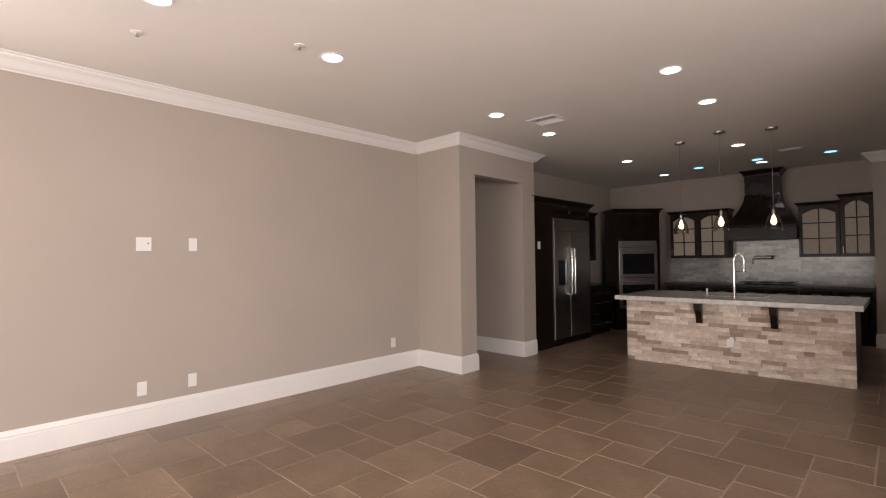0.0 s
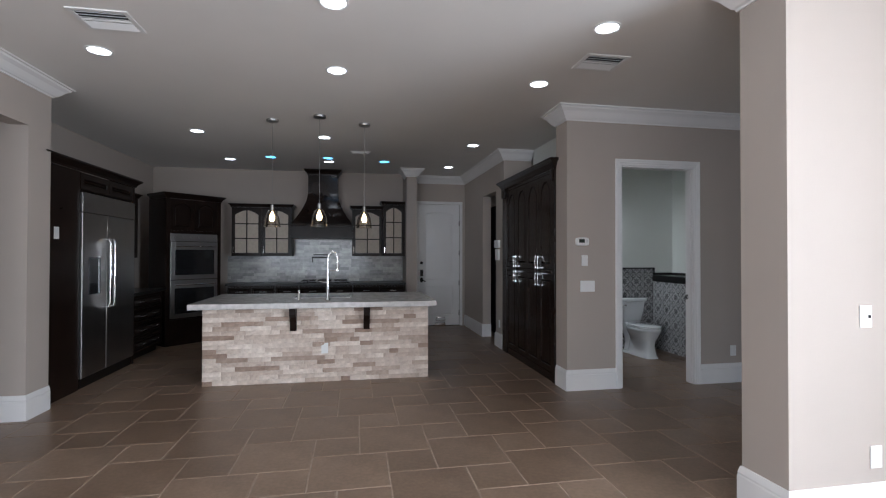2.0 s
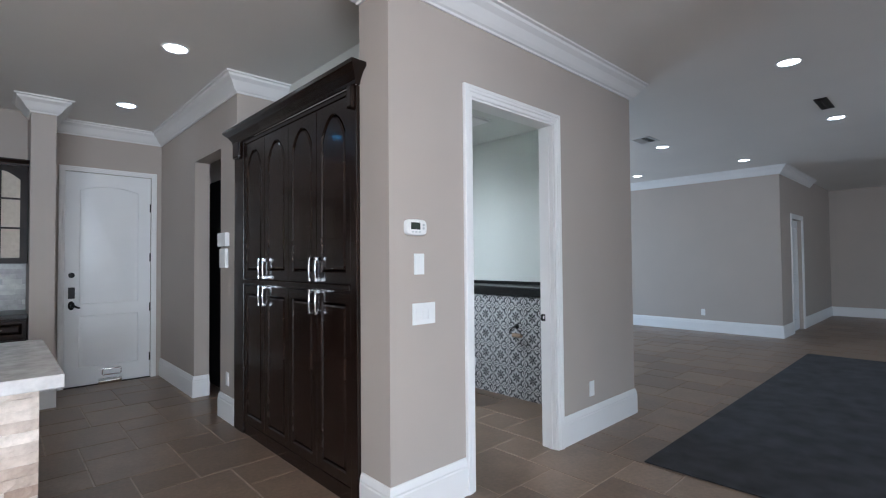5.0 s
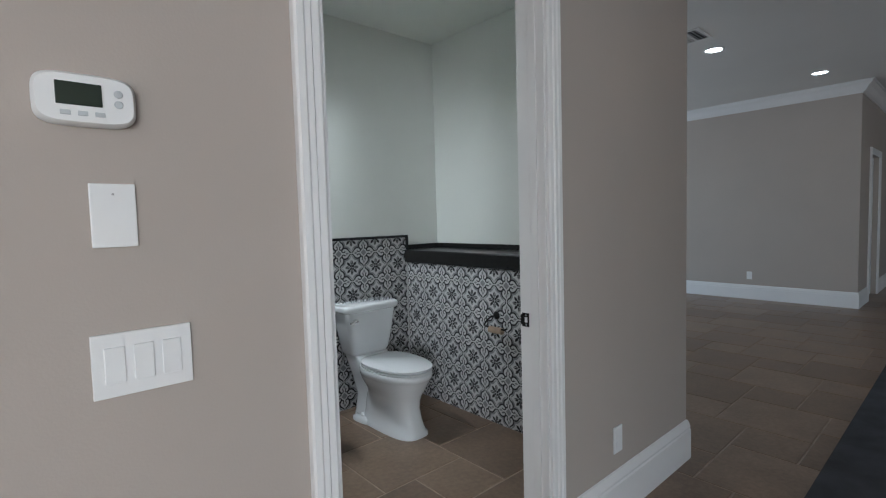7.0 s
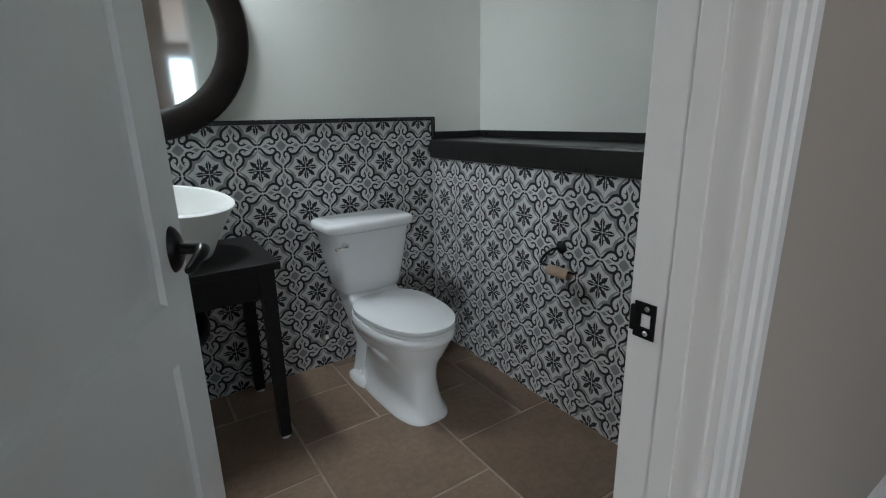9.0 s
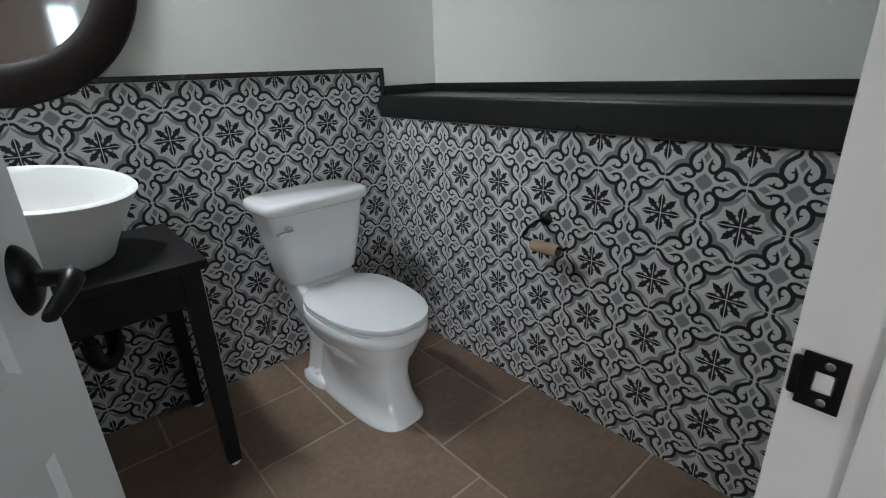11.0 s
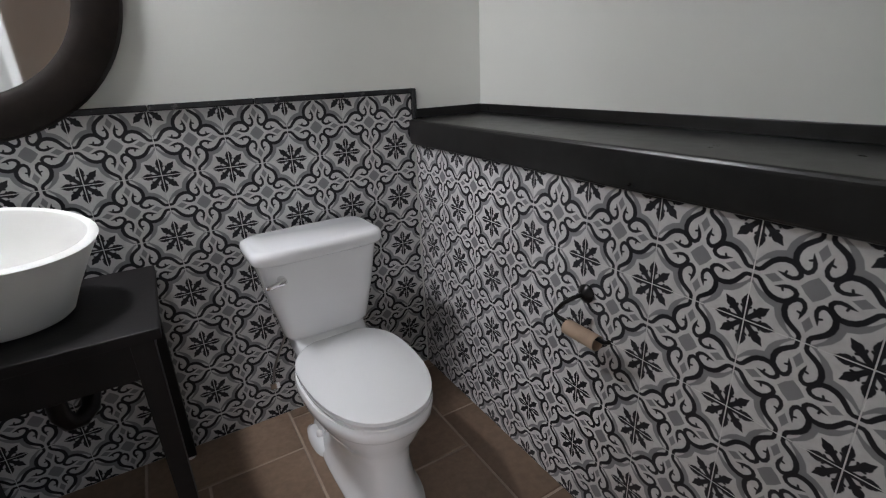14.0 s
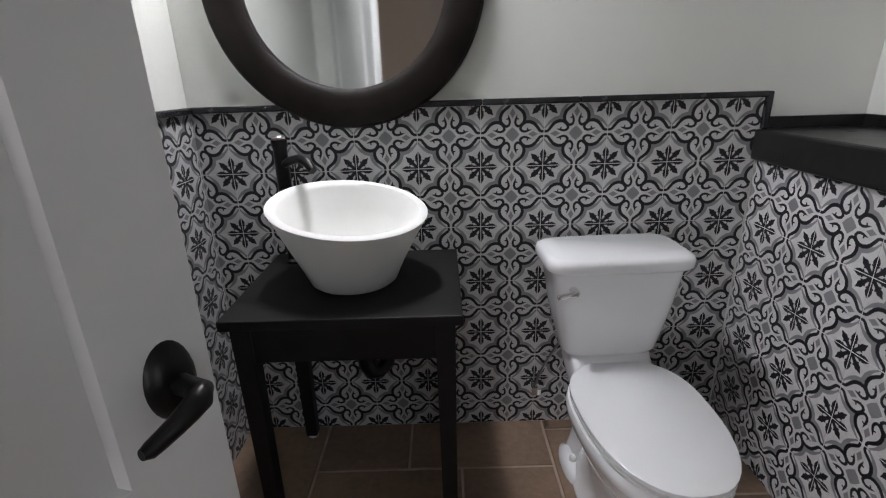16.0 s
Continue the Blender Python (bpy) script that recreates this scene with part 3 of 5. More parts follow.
for z in (-0.018, 0.018):
    part("screw", lathe(((0, 0.0015), (0.003, 0.001), (0.004, 0.0)), 10), STEEL, sp).matrix_local = Matrix.Translation((-0.003, -0.003, z)) @ Matrix.Rotation(radians(-90), 4, "Y")

# ---- mirror ----
mr = thing("round_mirror", "round mirror in a wide dark wooden frame", "mirror", (2.178, 7.846, 1.563))
fr = part("mirror_frame", lathe(((0.296, 0.012), (0.298, 0.030), (0.307, 0.038), (0.33, 0.044), (0.375, 0.042), (0.404, 0.034), (0.413, 0.018), (0.411, 0.0), (0.296, 0.0), (0.296, 0.012)), 72), surface("dark_walnut_frame", (0.011, 0.0075, 0.006), 0.5, vary=0.4, scale=12, grain=80, relief=0.12, spec=0.2), mr)
fr.matrix_local = Matrix.Rotation(radians(90), 4, "X")
smooth(fr)
gl = part("mirror_glass", lathe(((0.0, 0.012), (0.2965, 0.012), (0.2965, 0.002), (0.0, 0.002)), 72), surface("silvered_mirror", (0.86, 0.88, 0.87), 0.02, 1.0, vary=0.0, relief=0), mr)
gl.matrix_local = Matrix.Rotation(radians(90), 4, "X")

# ---- vanity table, basin, tap ----
vt = thing("vanity_table", "black stained wooden vanity table against the tiles", "vanity table", (2.185, 7.586, 0))
part("tabletop", boxes((-0.307, -0.25, 0.706, 0.307, 0.246, 0.735), bevel=0.004), BLACKWOOD, vt)
for x0, y0, x1, y1 in ((-0.268, -0.222, 0.268, -0.204), (-0.268, 0.204, 0.268, 0.222), (-0.278, -0.2, -0.26, 0.2), (0.26, -0.2, 0.278, 0.2)):
    part("apron", boxes((x0, y0, 0.598, x1, y1, 0.706), bevel=0.002), BLACKWOOD, vt)
for sx in (-1, 1):
    for sy in (-1, 1):
        bm = boxes((-0.026, -0.026, 0.012, 0.026, 0.026, 0.705), bevel=0.003)
        for vv in bm.verts:
            if vv.co.z < 0.1:
                vv.co.x *= 0.8
                vv.co.y *= 0.8
        lg = part("leg", bm, BLACKWOOD, vt)
        lg.location = (sx * 0.262, sy * 0.205, 0)
        ft = part("foot_pad", lathe(((0, 0), (0.018, 0), (0.019, 0.012), (0, 0.012)), 16), PLASTIC, lg, "pale felt foot pad")

bs = thing("vessel_basin", "white matt vessel basin with a slanted rim", "basin", (2.185, 7.582, 0.735))
def basin():
    bm = bmesh.new()
    seg = 56
    rings = []
    prof = ((0.0, 0.004, 0), (0.115, 0.004, 0), (0.125, 0.012, 0.0), (0.15, 0.07, 0.12), (0.187, 0.15, 0.55), (0.216, 0.215, 0.95), (0.222, 0.226, 1.0), (0.217, 0.230, 1.0), (0.199, 0.228, 0.97), (0.192, 0.218, 0.92), (0.168, 0.165, 0.6), (0.14, 0.09, 0.2), (0.09, 0.052, 0.05), (0.0, 0.045, 0))
    for r, z, k in prof:
        if r == 0:
            rings.append([bm.verts.new((0, 0, z))])
            continue
        ring = []
        for i in range(seg):
            a = 2 * math.pi * i / seg
            x, y = r * math.cos(a), r * (1.0 - 0.12 * k) * math.sin(a)
            ring.append(bm.verts.new((x, y - 0.012 * k, z + k * (0.17 * y - 0.10 * x - 0.002))))
        rings.append(ring)
    for a, b in zip(rings, rings[1:]):
        for i in range(seg):
            j = (i + 1) % seg
            if len(a) == 1:
                bm.faces.new((a[0], b[j], b[i]))
            elif len(b) == 1:
                bm.faces.new((a[i], a[j], b[0]))
            else:
                bm.faces.new((a[i], a[j], b[j], b[i]))
    bmesh.ops.recalc_face_normals(bm, faces=bm.faces)
    return bm
smooth(part("bowl", basin(), surface("matt_white_ceramic", (0.78, 0.78, 0.755), 0.42, vary=0.02, scale=5, relief=0.01), bs), 50)
smooth(part("drain", lathe(((0, 0.052), (0.018, 0.053), (0.026, 0.049), (0.028, 0.044)), 24), BLACKMETAL, bs, "black pop-up drain"))

tp = thing("basin_tap", "tall black bronze basin tap beside the bowl", "tap", (1.958, 7.755, 0.735))
smooth(part("tap_body", lathe(((0, 0), (0.030, 0), (0.030, 0.008), (0.022, 0.014), (0.021, 0.37), (0.024, 0.375), (0.024, 0.392), (0.0, 0.394)), 24), BLACKMETAL, tp))
smooth(part("spout", tube([(0.01, -0.01, 0.32), (0.04, -0.035, 0.335), (0.08, -0.075, 0.345), (0.11, -0.105, 0.335), (0.125, -0.12, 0.315)], [0.012, 0.013, 0.014, 0.014, 0.012], 14), BLACKMETAL, tp), 60)
smooth(part("tap_lever", lathe(((0, 0.395), (0.020, 0.396), (0.021, 0.402), (0.017, 0.406), (0, 0.407)), 24), STEEL, tp, "bright steel top cap"))

dr = thing("basin_drain_pipe", "black drain trap under the vanity", "drain pipe", (2.182, 7.64, 0))
smooth(part("tailpiece", tube([(0, 0, 0.70), (0, 0, 0.45)], 0.017, 14), BLACKMETAL, dr))
smooth(part("trap", tube([(0, 0, 0.46), (0, 0.002, 0.41), (0.012, 0.01, 0.375), (0.035, 0.03, 0.362), (0.06, 0.06, 0.375), (0.068, 0.075, 0.41), (0.068, 0.11, 0.43), (0.068, 0.196, 0.43)], 0.026, 14), BLACKMETAL, dr), 60)
esc = part("wall_flange", lathe(((0.022, 0), (0.05, 0), (0.044, 0.01), (0.022, 0.014)), 24), BLACKMETAL, dr)
esc.matrix_local = Matrix.Translation((0.068, 0.195, 0.43)) @ Matrix.Rotation(radians(90), 4, "X")

# ---- toilet ----
def loft(sections, seg=48, cap=True):
    """Joins superellipse sections (cx, cy, half x, half y, z, exponent, front stretch) into one skin."""
    bm = bmesh.new()
    rings = []
    for cx, cy, rx, ry, z, e, f in sections:
        ring = []
        for i in range(seg):
            a = 2 * math.pi * i / seg
            c, s = math.cos(a), math.sin(a)
            x = math.copysign(abs(c) ** (2 / e), c) * rx
            y = math.copysign(abs(s) ** (2 / e), s) * ry
            if y < 0:
                y *= f
            ring.append(bm.verts.new((cx + x, cy + y, z)))
        rings.append(ring)
    for a, b in zip(rings, rings[1:]):
        for i in range(seg):
            j = (i + 1) % seg
            bm.faces.new((a[i], a[j], b[j], b[i]))
    if cap:
        bm.faces.new(list(reversed(rings[0])))
        bm.faces.new(rings[-1])
    bmesh.ops.recalc_face_normals(bm, faces=bm.faces)
    return bm


tl = thing("toilet", "white two-piece toilet with closed lid", "toilet", (2.962, 7.805, 0), 2)
smooth(part("tank", loft(((0, -0.125, 0.142, 0.085, 0.446, 5, 1), (0, -0.127, 0.153, 0.09, 0.464, 5, 1.05), (0, -0.13, 0.178, 0.098, 0.60, 6, 1.08), (0, -0.13, 0.202, 0.104, 0.738, 6, 1.1))), PORCELAIN, tl), 50)
smooth(part("tank_lid", loft(((0, -0.132, 0.205, 0.106, 0.738, 6, 1.1), (0, -0.133, 0.217, 0.116, 0.744, 6, 1.12), (0, -0.133, 0.222, 0.119, 0.752, 6, 1.12), (0, -0.133, 0.222, 0.119, 0.772, 6, 1.12), (0, -0.133, 0.217, 0.115, 0.783, 6, 1.12), (0, -0.133, 0.202, 0.102, 0.789, 6, 1.12))), PORCELAIN, tl), 50)
fl = part("flush_lever", tube([(-0.144, -0.236, 0.690), (-0.144, -0.262, 0.690), (-0.150, -0.268, 0.690), (-0.168, -0.270, 0.688), (-0.186, -0.270, 0.684), (-0.198, -0.269, 0.683)], [0.013, 0.013, 0.011, 0.0075, 0.0085, 0.006], 12), CHROME, tl, "chrome flush lever")
smooth(fl, 60)
smooth(part("bowl", loft(((0, -0.42, 0.120, 0.274, 0.0, 3.2, 1.02), (0, -0.42, 0.120, 0.274, 0.016, 3.0, 1.02), (0, -0.42, 0.113, 0.264, 0.024, 2.8, 1.01), (0, -0.42, 0.104, 0.246, 0.09, 2.7, 0.98), (0, -0.42, 0.100, 0.235, 0.16, 2.6, 0.97), (0, -0.43, 0.104, 0.226, 0.21, 2.5, 1.0),
                         (0, -0.43, 0.118, 0.22, 0.245, 2.4, 1.08), (0, -0.43, 0.146, 0.215, 0.285, 2.4, 1.22), (0, -0.42, 0.168, 0.215, 0.325, 2.35, 1.36), (0, -0.42, 0.176, 0.215, 0.348, 2.35, 1.43), (0, -0.42, 0.178, 0.215, 0.356, 2.35, 1.45),
                         (0, -0.42, 0.184, 0.215, 0.362, 2.35, 1.48), (0, -0.42, 0.186, 0.215, 0.39, 2.35, 1.49), (0, -0.42, 0.182, 0.21, 0.402, 2.35, 1.49))), PORCELAIN, tl), 60)
smooth(part("trapway", loft(((0, -0.15, 0.10, 0.08, 0.0, 3, 1.6), (0, -0.15, 0.085, 0.075, 0.05, 3, 1.6), (0, -0.16, 0.07, 0.08, 0.16, 3, 1.6), (0, -0.16, 0.105, 0.10, 0.30, 3, 1.5), (0, -0.16, 0.13, 0.11, 0.40, 4, 1.4), (0, -0.13, 0.13, 0.095, 0.445, 5, 1.1))), PORCELAIN, tl), 60)
for sx in (-1, 1):
    ftt = part("foot", loft(((sx * 0.10, -0.20, 0.032, 0.09, 0.0, 2.5, 1), (sx * 0.10, -0.20, 0.030, 0.088, 0.02, 2.5, 1), (sx * 0.095, -0.20, 0.02, 0.06, 0.035, 2.5, 1)), 24), PORCELAIN, tl)
    smooth(ftt, 60)
    bc = part("bolt_cap", lathe(((0.012, 0), (0.011, 0.016), (0.006, 0.022), (0, 0.023)), 16), PLASTIC, ftt)
    bc.location = (sx * 0.098, -0.21, 0.034)
    smooth(bc, 60)
for z0, z1, name, g in ((0.404, 0.418, "seat", 0.0), (0.421, 0.440, "seat_lid", 0.003)):
    smooth(part(name, loft(((0, -0.42, 0.170 + g, 0.193, z0, 2.35, 1.66), (0, -0.42, 0.176 + g, 0.198, z0 + 0.003, 2.35, 1.66), (0, -0.42, 0.176 + g, 0.198, z1 - 0.005, 2.35, 1.66), (0, -0.42, 0.168 + g, 0.19, z1, 2.35, 1.66))), PORCELAIN, tl), 50)
for sx in (-1, 1):
    part("seat_hinge", boxes((sx * 0.07 - 0.018, -0.225, 0.402, sx * 0.07 + 0.018, -0.195, 0.434), bevel=0.006), PLASTIC, tl)

sv = thing("supply_valve", "chrome angle stop valve on the tiles", "valve", (2.775, 7.836, 0.19))
smooth(part("valve_body", tube([(0, 0, 0), (0, -0.04, 0), (0, -0.055, 0)], [0.009, 0.009, 0.011], 12), CHROME, sv))
smooth(part("handwheel", loft(((0, -0.07, 0.018, 0.006, -0.012, 2, 1), (0, -0.07, 0.018, 0.006, 0.012, 2, 1)), 16), CHROME, sv))
smooth(part("hose", tube([(0, -0.045, 0.008), (0.01, -0.05, 0.06), (0.04, -0.055, 0.13), (0.07, -0.07, 0.2), (0.075, -0.09, 0.272)], 0.005, 8), STEEL, sv), 60)

# ---- paper holder ----
ph = thing("toilet_paper_holder", "black metal toilet paper holder on the tiles", "paper holder", (XR - 0.011, 6.905, 0.715))
rs = part("rosette", lathe(((0, 0), (0.026, 0), (0.026, 0.005), (0.018, 0.012), (0.010, 0.018), (0, 0.02)), 24), BLACKMETAL, ph)
rs.matrix_local = Matrix.Rotation(radians(-90), 4, "Y")
smooth(rs)
smooth(part("arm", tube([(-0.01, 0, 0), (-0.045, 0.005, -0.002), (-0.062, 0.022, -0.02), (-0.066, 0.04, -0.045), (-0.066, 0.046, -0.058), (-0.066, 0.036, -0.064), (-0.066, -0.03, -0.065), (-0.066, -0.125, -0.065), (-0.066, -0.137, -0.057)], 0.006, 10), BLACKMETAL, ph), 60)
rl = thing("cardboard_roll", "empty brown cardboard paper roll on its holder", "cardboard roll", (XR - 0.077, 6.853, 0.6375))
smooth(part("tube", lathe(((0.019, -0.052), (0.0205, -0.052), (0.0205, 0.052), (0.019, 0.052), (0.019, -0.052)), 28), surface("cardboard", (0.33, 0.24, 0.17), 0.85, vary=0.12, scale=20, relief=0.1), rl)).matrix_local = Matrix.Rotation(radians(90), 4, "X")

fan = thing("exhaust_fan", "square white exhaust fan grille on the ceiling", "exhaust fan", (3.015, 7.12, BH))
part("cover", boxes((-0.15, -0.15, -0.022, 0.15, 0.15, -0.006), bevel=0.006), PLASTIC, fan)
part("rim", boxes((-0.165, -0.165, -0.007, 0.165, 0.165, -0.001), bevel=0.002), PLASTIC, fan)

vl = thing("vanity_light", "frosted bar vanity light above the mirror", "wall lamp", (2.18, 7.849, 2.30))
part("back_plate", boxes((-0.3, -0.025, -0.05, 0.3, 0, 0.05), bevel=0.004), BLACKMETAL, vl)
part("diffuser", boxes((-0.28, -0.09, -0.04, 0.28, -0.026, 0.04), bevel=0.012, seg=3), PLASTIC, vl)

# ---- small wall fittings ----
def plate(name, label, category, at, rz, w, h, extras=()):
    """A wall plate facing -y before it is turned; extras are (x0, z0, x1, z1, proud) pieces on it."""
    t = thing(name, label, category, at, rz)
    part("cover_plate", boxes((-w / 2, -0.006, -h / 2, w / 2, 0, h / 2), bevel=0.002), PLASTIC, t)
    for x0, z0, x1, z1, d, nm, m in extras:
        part(nm, boxes((x0, -0.006 - d, z0, x1, -0.005, z1), bevel=0.0012), m, t)
    return t


def outlet(at, rz, label="white duplex outlet on the wall"):
    return plate("outlet", label, "outlet", at, rz, 0.072, 0.117, ((-0.017, 0.006, 0.017, 0.042, 0.002, "socket", PLASTIC), (-0.017, -0.042, 0.017, -0.006, 0.002, "socket", PLASTIC)))


th = thing("thermostat", "white programmable thermostat with a dark display", "thermostat", (1.318, 5.899, 1.556))
smooth(part("body", loft(((0, 0, 0.073, 0.044, 0.0, 4.2, 1), (0, 0, 0.073, 0.044, 0.016, 4.2, 1), (0, 0, 0.068, 0.039, 0.024, 4.2, 1)), 40), PLASTIC, th), 40).matrix_local = Matrix.Rotation(radians(90), 4, "X")
part("display", boxes((-0.042, -0.0262, -0.012, 0.022, -0.023, 0.026), bevel=0.001), surface("lcd_glass", (0.035, 0.045, 0.035), 0.15, relief=0), th, "dark green display")
GREYKEY = surface("grey_button", (0.5, 0.52, 0.53), 0.5, relief=0)
for x, z in ((0.046, 0.014), (0.046, -0.004)):
    smooth(part("button", lathe(((0.007, 0), (0.006, 0.003), (0, 0.0035)), 16), GREYKEY, th)).matrix_local = Matrix.Translation((x, -0.0235, z)) @ Matrix.Rotation(radians(90), 4, "X")
for x in (-0.03, -0.006, 0.018):
    part("key", boxes((x - 0.007, -0.0262, -0.029, x + 0.007, -0.023, -0.021), bevel=0.001), GREYKEY, th)
plate("blank_plate", "blank white wall plate below the thermostat", "wall plate", (1.348, 5.899, 1.358), 0, 0.070, 0.114, ((-0.002, 0.036, 0.002, 0.040, 0.001, "screw", STEEL),))
plate("switch_plate", "white three-gang rocker switch plate", "light switch", (1.380, 5.899, 1.087), 0, 0.162, 0.117, tuple((x - 0.016, -0.033, x + 0.016, 0.033, 0.003, "rocker", PLASTIC) for x in (-0.046, 0.0, 0.046)))
outlet((3.13, 5.899, 0.352), 0)
plate("switch_plate", "white switch plate on the bright alcove wall", "light switch", (1.629, 3.309, 1.094), 0, 0.075, 0.117, ((0.014, -0.008, 0.024, 0.008, 0.006, "toggle", BLACKMETAL),))
outlet((1.689, 3.309, 0.351), 0)
plate("cable_plate", "white two-gang cable plate on the long wall", "wall plate", (-4.549, 1.26, 1.588), 90, 0.117, 0.117, ((-0.045, -0.035, -0.012, 0.035, 0.002, "socket", PLASTIC), (0.028, 0.0, 0.038, 0.012, 0.003, "jack", BLACKMETAL)))
for y, z in ((1.658, 1.588), (1.248, 0.347), (1.652, 0.347), (4.057, 0.365)):
    outlet((-4.549, y, z), 90, "white outlet plate on the long taupe wall")
outlet((1.154, 8.27, 0.36), -90)
ic = thing("intercom", "white door chime boxes on the wall end", "intercom", (1.154, 8.33, 1.50), -90)
part("upper_box", boxes((-0.10, -0.04, 0.02, 0.10, 0, 0.14), bevel=0.006), PLASTIC, ic)
part("lower_box", boxes((-0.075, -0.03, -0.17, 0.075, 0, 0.0), bevel=0.006), PLASTIC, ic)
plate("switch_plate", "white switch plate beside the dark cabinet", "light switch", (-3.844, 6.4, 1.62), 90, 0.075, 0.117)
outlet((9.499, 7.2, 0.36), -90, "white outlet on the far room wall")

# ---- ceiling fittings ----
def downlight(name, lens, label):
    t = thing(name, label, "ceiling light", (0, 0, H))
    smooth(part("trim_ring", lathe(((0.095, 0), (0.094, -0.006), (0.082, -0.008), (0.074, -0.002), (0.074, 0.0)), 32), PLASTIC, t))
    part("lens", lathe(((0, -0.003), (0.0735, -0.003)), 32), lens, t)
    return t


dl = downlight("recessed_light", LED, "round white recessed ceiling light, lit")
dl["group"] = "recessed ceiling lights"
spots = [(-2.92, 0.91), (-2.91, 2.10), (-2.93, 4.17), (-2.955, 5.27), (-2.985, 7.69), (-3.03, 9.5), (-1.165, 4.22), (-1.185, 5.335), (-1.43, 7.73), (-1.455, 9.42),
         (0.66, 4.215), (0.61, 5.32), (0.62, 7.815), (0.605, 9.555), (2.415, 4.80), (4.37, 4.79), (6.65, 4.79), (6.58, 6.71), (8.53, 6.21), (8.64, 8.03), (7.05, 7.91)]
dl.location = (*spots[0], H)
for x, y in spots[1:]:
    copy_thing(dl, pose(x, y, H))
db = downlight("accent_light", LEDBLUE, "blue tinted recessed ceiling light over the counter")
db["group"] = "blue accent lights"
db.location = (-0.55, 9.25, H)
for x, y in ((-1.46, 9.12), (-2.35, 9.2)):
    copy_thing(db, pose(x, y, H))


def vent(at, w, d, rz, material, label):
    t = thing("ceiling_vent", label, "air vent", at, rz)
    part("frame", boxes((-w / 2, -d / 2, -0.008, w / 2, -d / 2 + 0.03, 0), (-w / 2, d / 2 - 0.03, -0.008, w / 2, d / 2, 0), (-w / 2, -d / 2 + 0.03, -0.008, -w / 2 + 0.03, d / 2 - 0.03, 0), (w / 2 - 0.03, -d / 2 + 0.03, -0.008, w / 2, d / 2 - 0.03, 0), (-w / 2 + 0.03, -0.012, -0.008, w / 2 - 0.03, 0.012, 0), bevel=0.002), material, t)
    n = 7
    for i in range(n):
        y = -d / 2 + 0.04 + (d - 0.08) * i / (n - 1)
        sl = part("slat", boxes((-w / 2 + 0.03, -0.009, -0.001, w / 2 - 0.03, 0.009, 0.001)), material, t)
        sl.matrix_local = Matrix.Translation((0, y, -0.007)) @ Matrix.Rotation(radians(35 if i < n / 2 else -35), 4, "X")
    # Thin dark sheet stands for the shade behind the slats; no hollow is modelled.
    part("duct", boxes((-w / 2 + 0.03, -d / 2 + 0.03, -0.0012, w / 2 - 0.03, d / 2 - 0.03, -0.0006)), BLACKMETAL, t)
    return t


vent((-2.65, 4.73, H), 0.36, 0.30, 0, PLASTIC, "white slatted ceiling air vent")
vent((0.91, 4.765, H), 0.36, 0.30, 0, PLASTIC, "white slatted ceiling air vent")
vent((-0.95, 8.6, H), 0.3, 0.16, 0, PLASTIC, "white slatted ceiling air vent over the kitchen")
vent((5.91, 4.79, H), 0.46, 0.11, 0, BLACKMETAL, "dark slatted ceiling air vent")
vent((6.0, 6.71, H), 0.36, 0.26, 0, PLASTIC, "white slatted ceiling air vent")
vent((3.05, 6.58, BH), 0.24, 0.14, 0, STEEL, "grey slatted air vent in the powder room")
for x, y in ((-3.48, 0.95), (-2.90, 1.82)):
    sk = thing("sprinkler_head", "white concealed sprinkler plate on the ceiling", "sprinkler", (x, y, H))
    smooth(part("cover", lathe(((0.04, 0), (0.04, -0.005), (0.03, -0.008), (0, -0.009)), 24), CEIL, sk))
    part("deflector", lathe(((0.006, -0.008), (0.006, -0.025), (0.014, -0.028), (0, -0.03)), 12), STEEL, sk)


# ---- cabinets ----
def cab_door(name, parent, w, h, at, rise=0.0, handle=None, label="", material=DARKWOOD):
    """A framed raised-panel door facing -y, hung at its lower left corner."""
    d = part(name, panel_slab(w, h, 0.02, ((0.055, w - 0.055, 0.06, h - 0.06, rise),)), material, parent, label)
    d.location = at
    smooth(d, 25)
    if handle:
        hx, hz, hl = handle
        hb = part("handle", tube([(hx, 0.0, hz - hl / 2), (hx, -0.02, hz - hl / 2), (hx, -0.03, hz - hl / 2 + 0.012), (hx, -0.032, hz), (hx, -0.03, hz + hl / 2 - 0.012), (hx, -0.02, hz + hl / 2), (hx, 0.0, hz + hl / 2)], 0.0065, 10), CHROME, d, "polished chrome bar pull")
        smooth(hb, 60)
        if material == LACQUER:
            for zz in (-1, 1):
                part("collar", boxes((hx - 0.012, -0.034, hz + zz * hl / 2 - 0.012, hx + 0.012, -0.001, hz + zz * hl / 2 + 0.012), bevel=0.004), CHROME, d)
    return d


def cabinet_crown(parent, x0, x1, y0, y1, z, out=0.06, tall=0.085, wood=DARKWOOD):
    prof = ((0, z), (0.012, z), (0.016, z + 0.02), (out * 0.55, z + tall * 0.55), (out * 0.9, z + tall * 0.75), (out, z + tall * 0.8), (out, z + tall), (0, z + tall))
    part("cornice", moulding(prof, ((x0, y1), (x0, y0), (x1, y0), (x1, y1))), wood, parent)


pc = thing("pantry_cabinet", "tall espresso wooden pantry cabinet with chrome pulls", "pantry cabinet", (1.13, 8.050, 0), -90)
W = 1.875
FAR, NEAR = 0.20, 0.07
part("carcass", boxes((0.002, 0.03, 0.0, W, 0.445, 2.37)), LACQUER, pc)
part("pilaster", boxes((0, 0.0, 0.0, FAR - 0.003, 0.03, 2.37), bevel=0.004), LACQUER, pc)
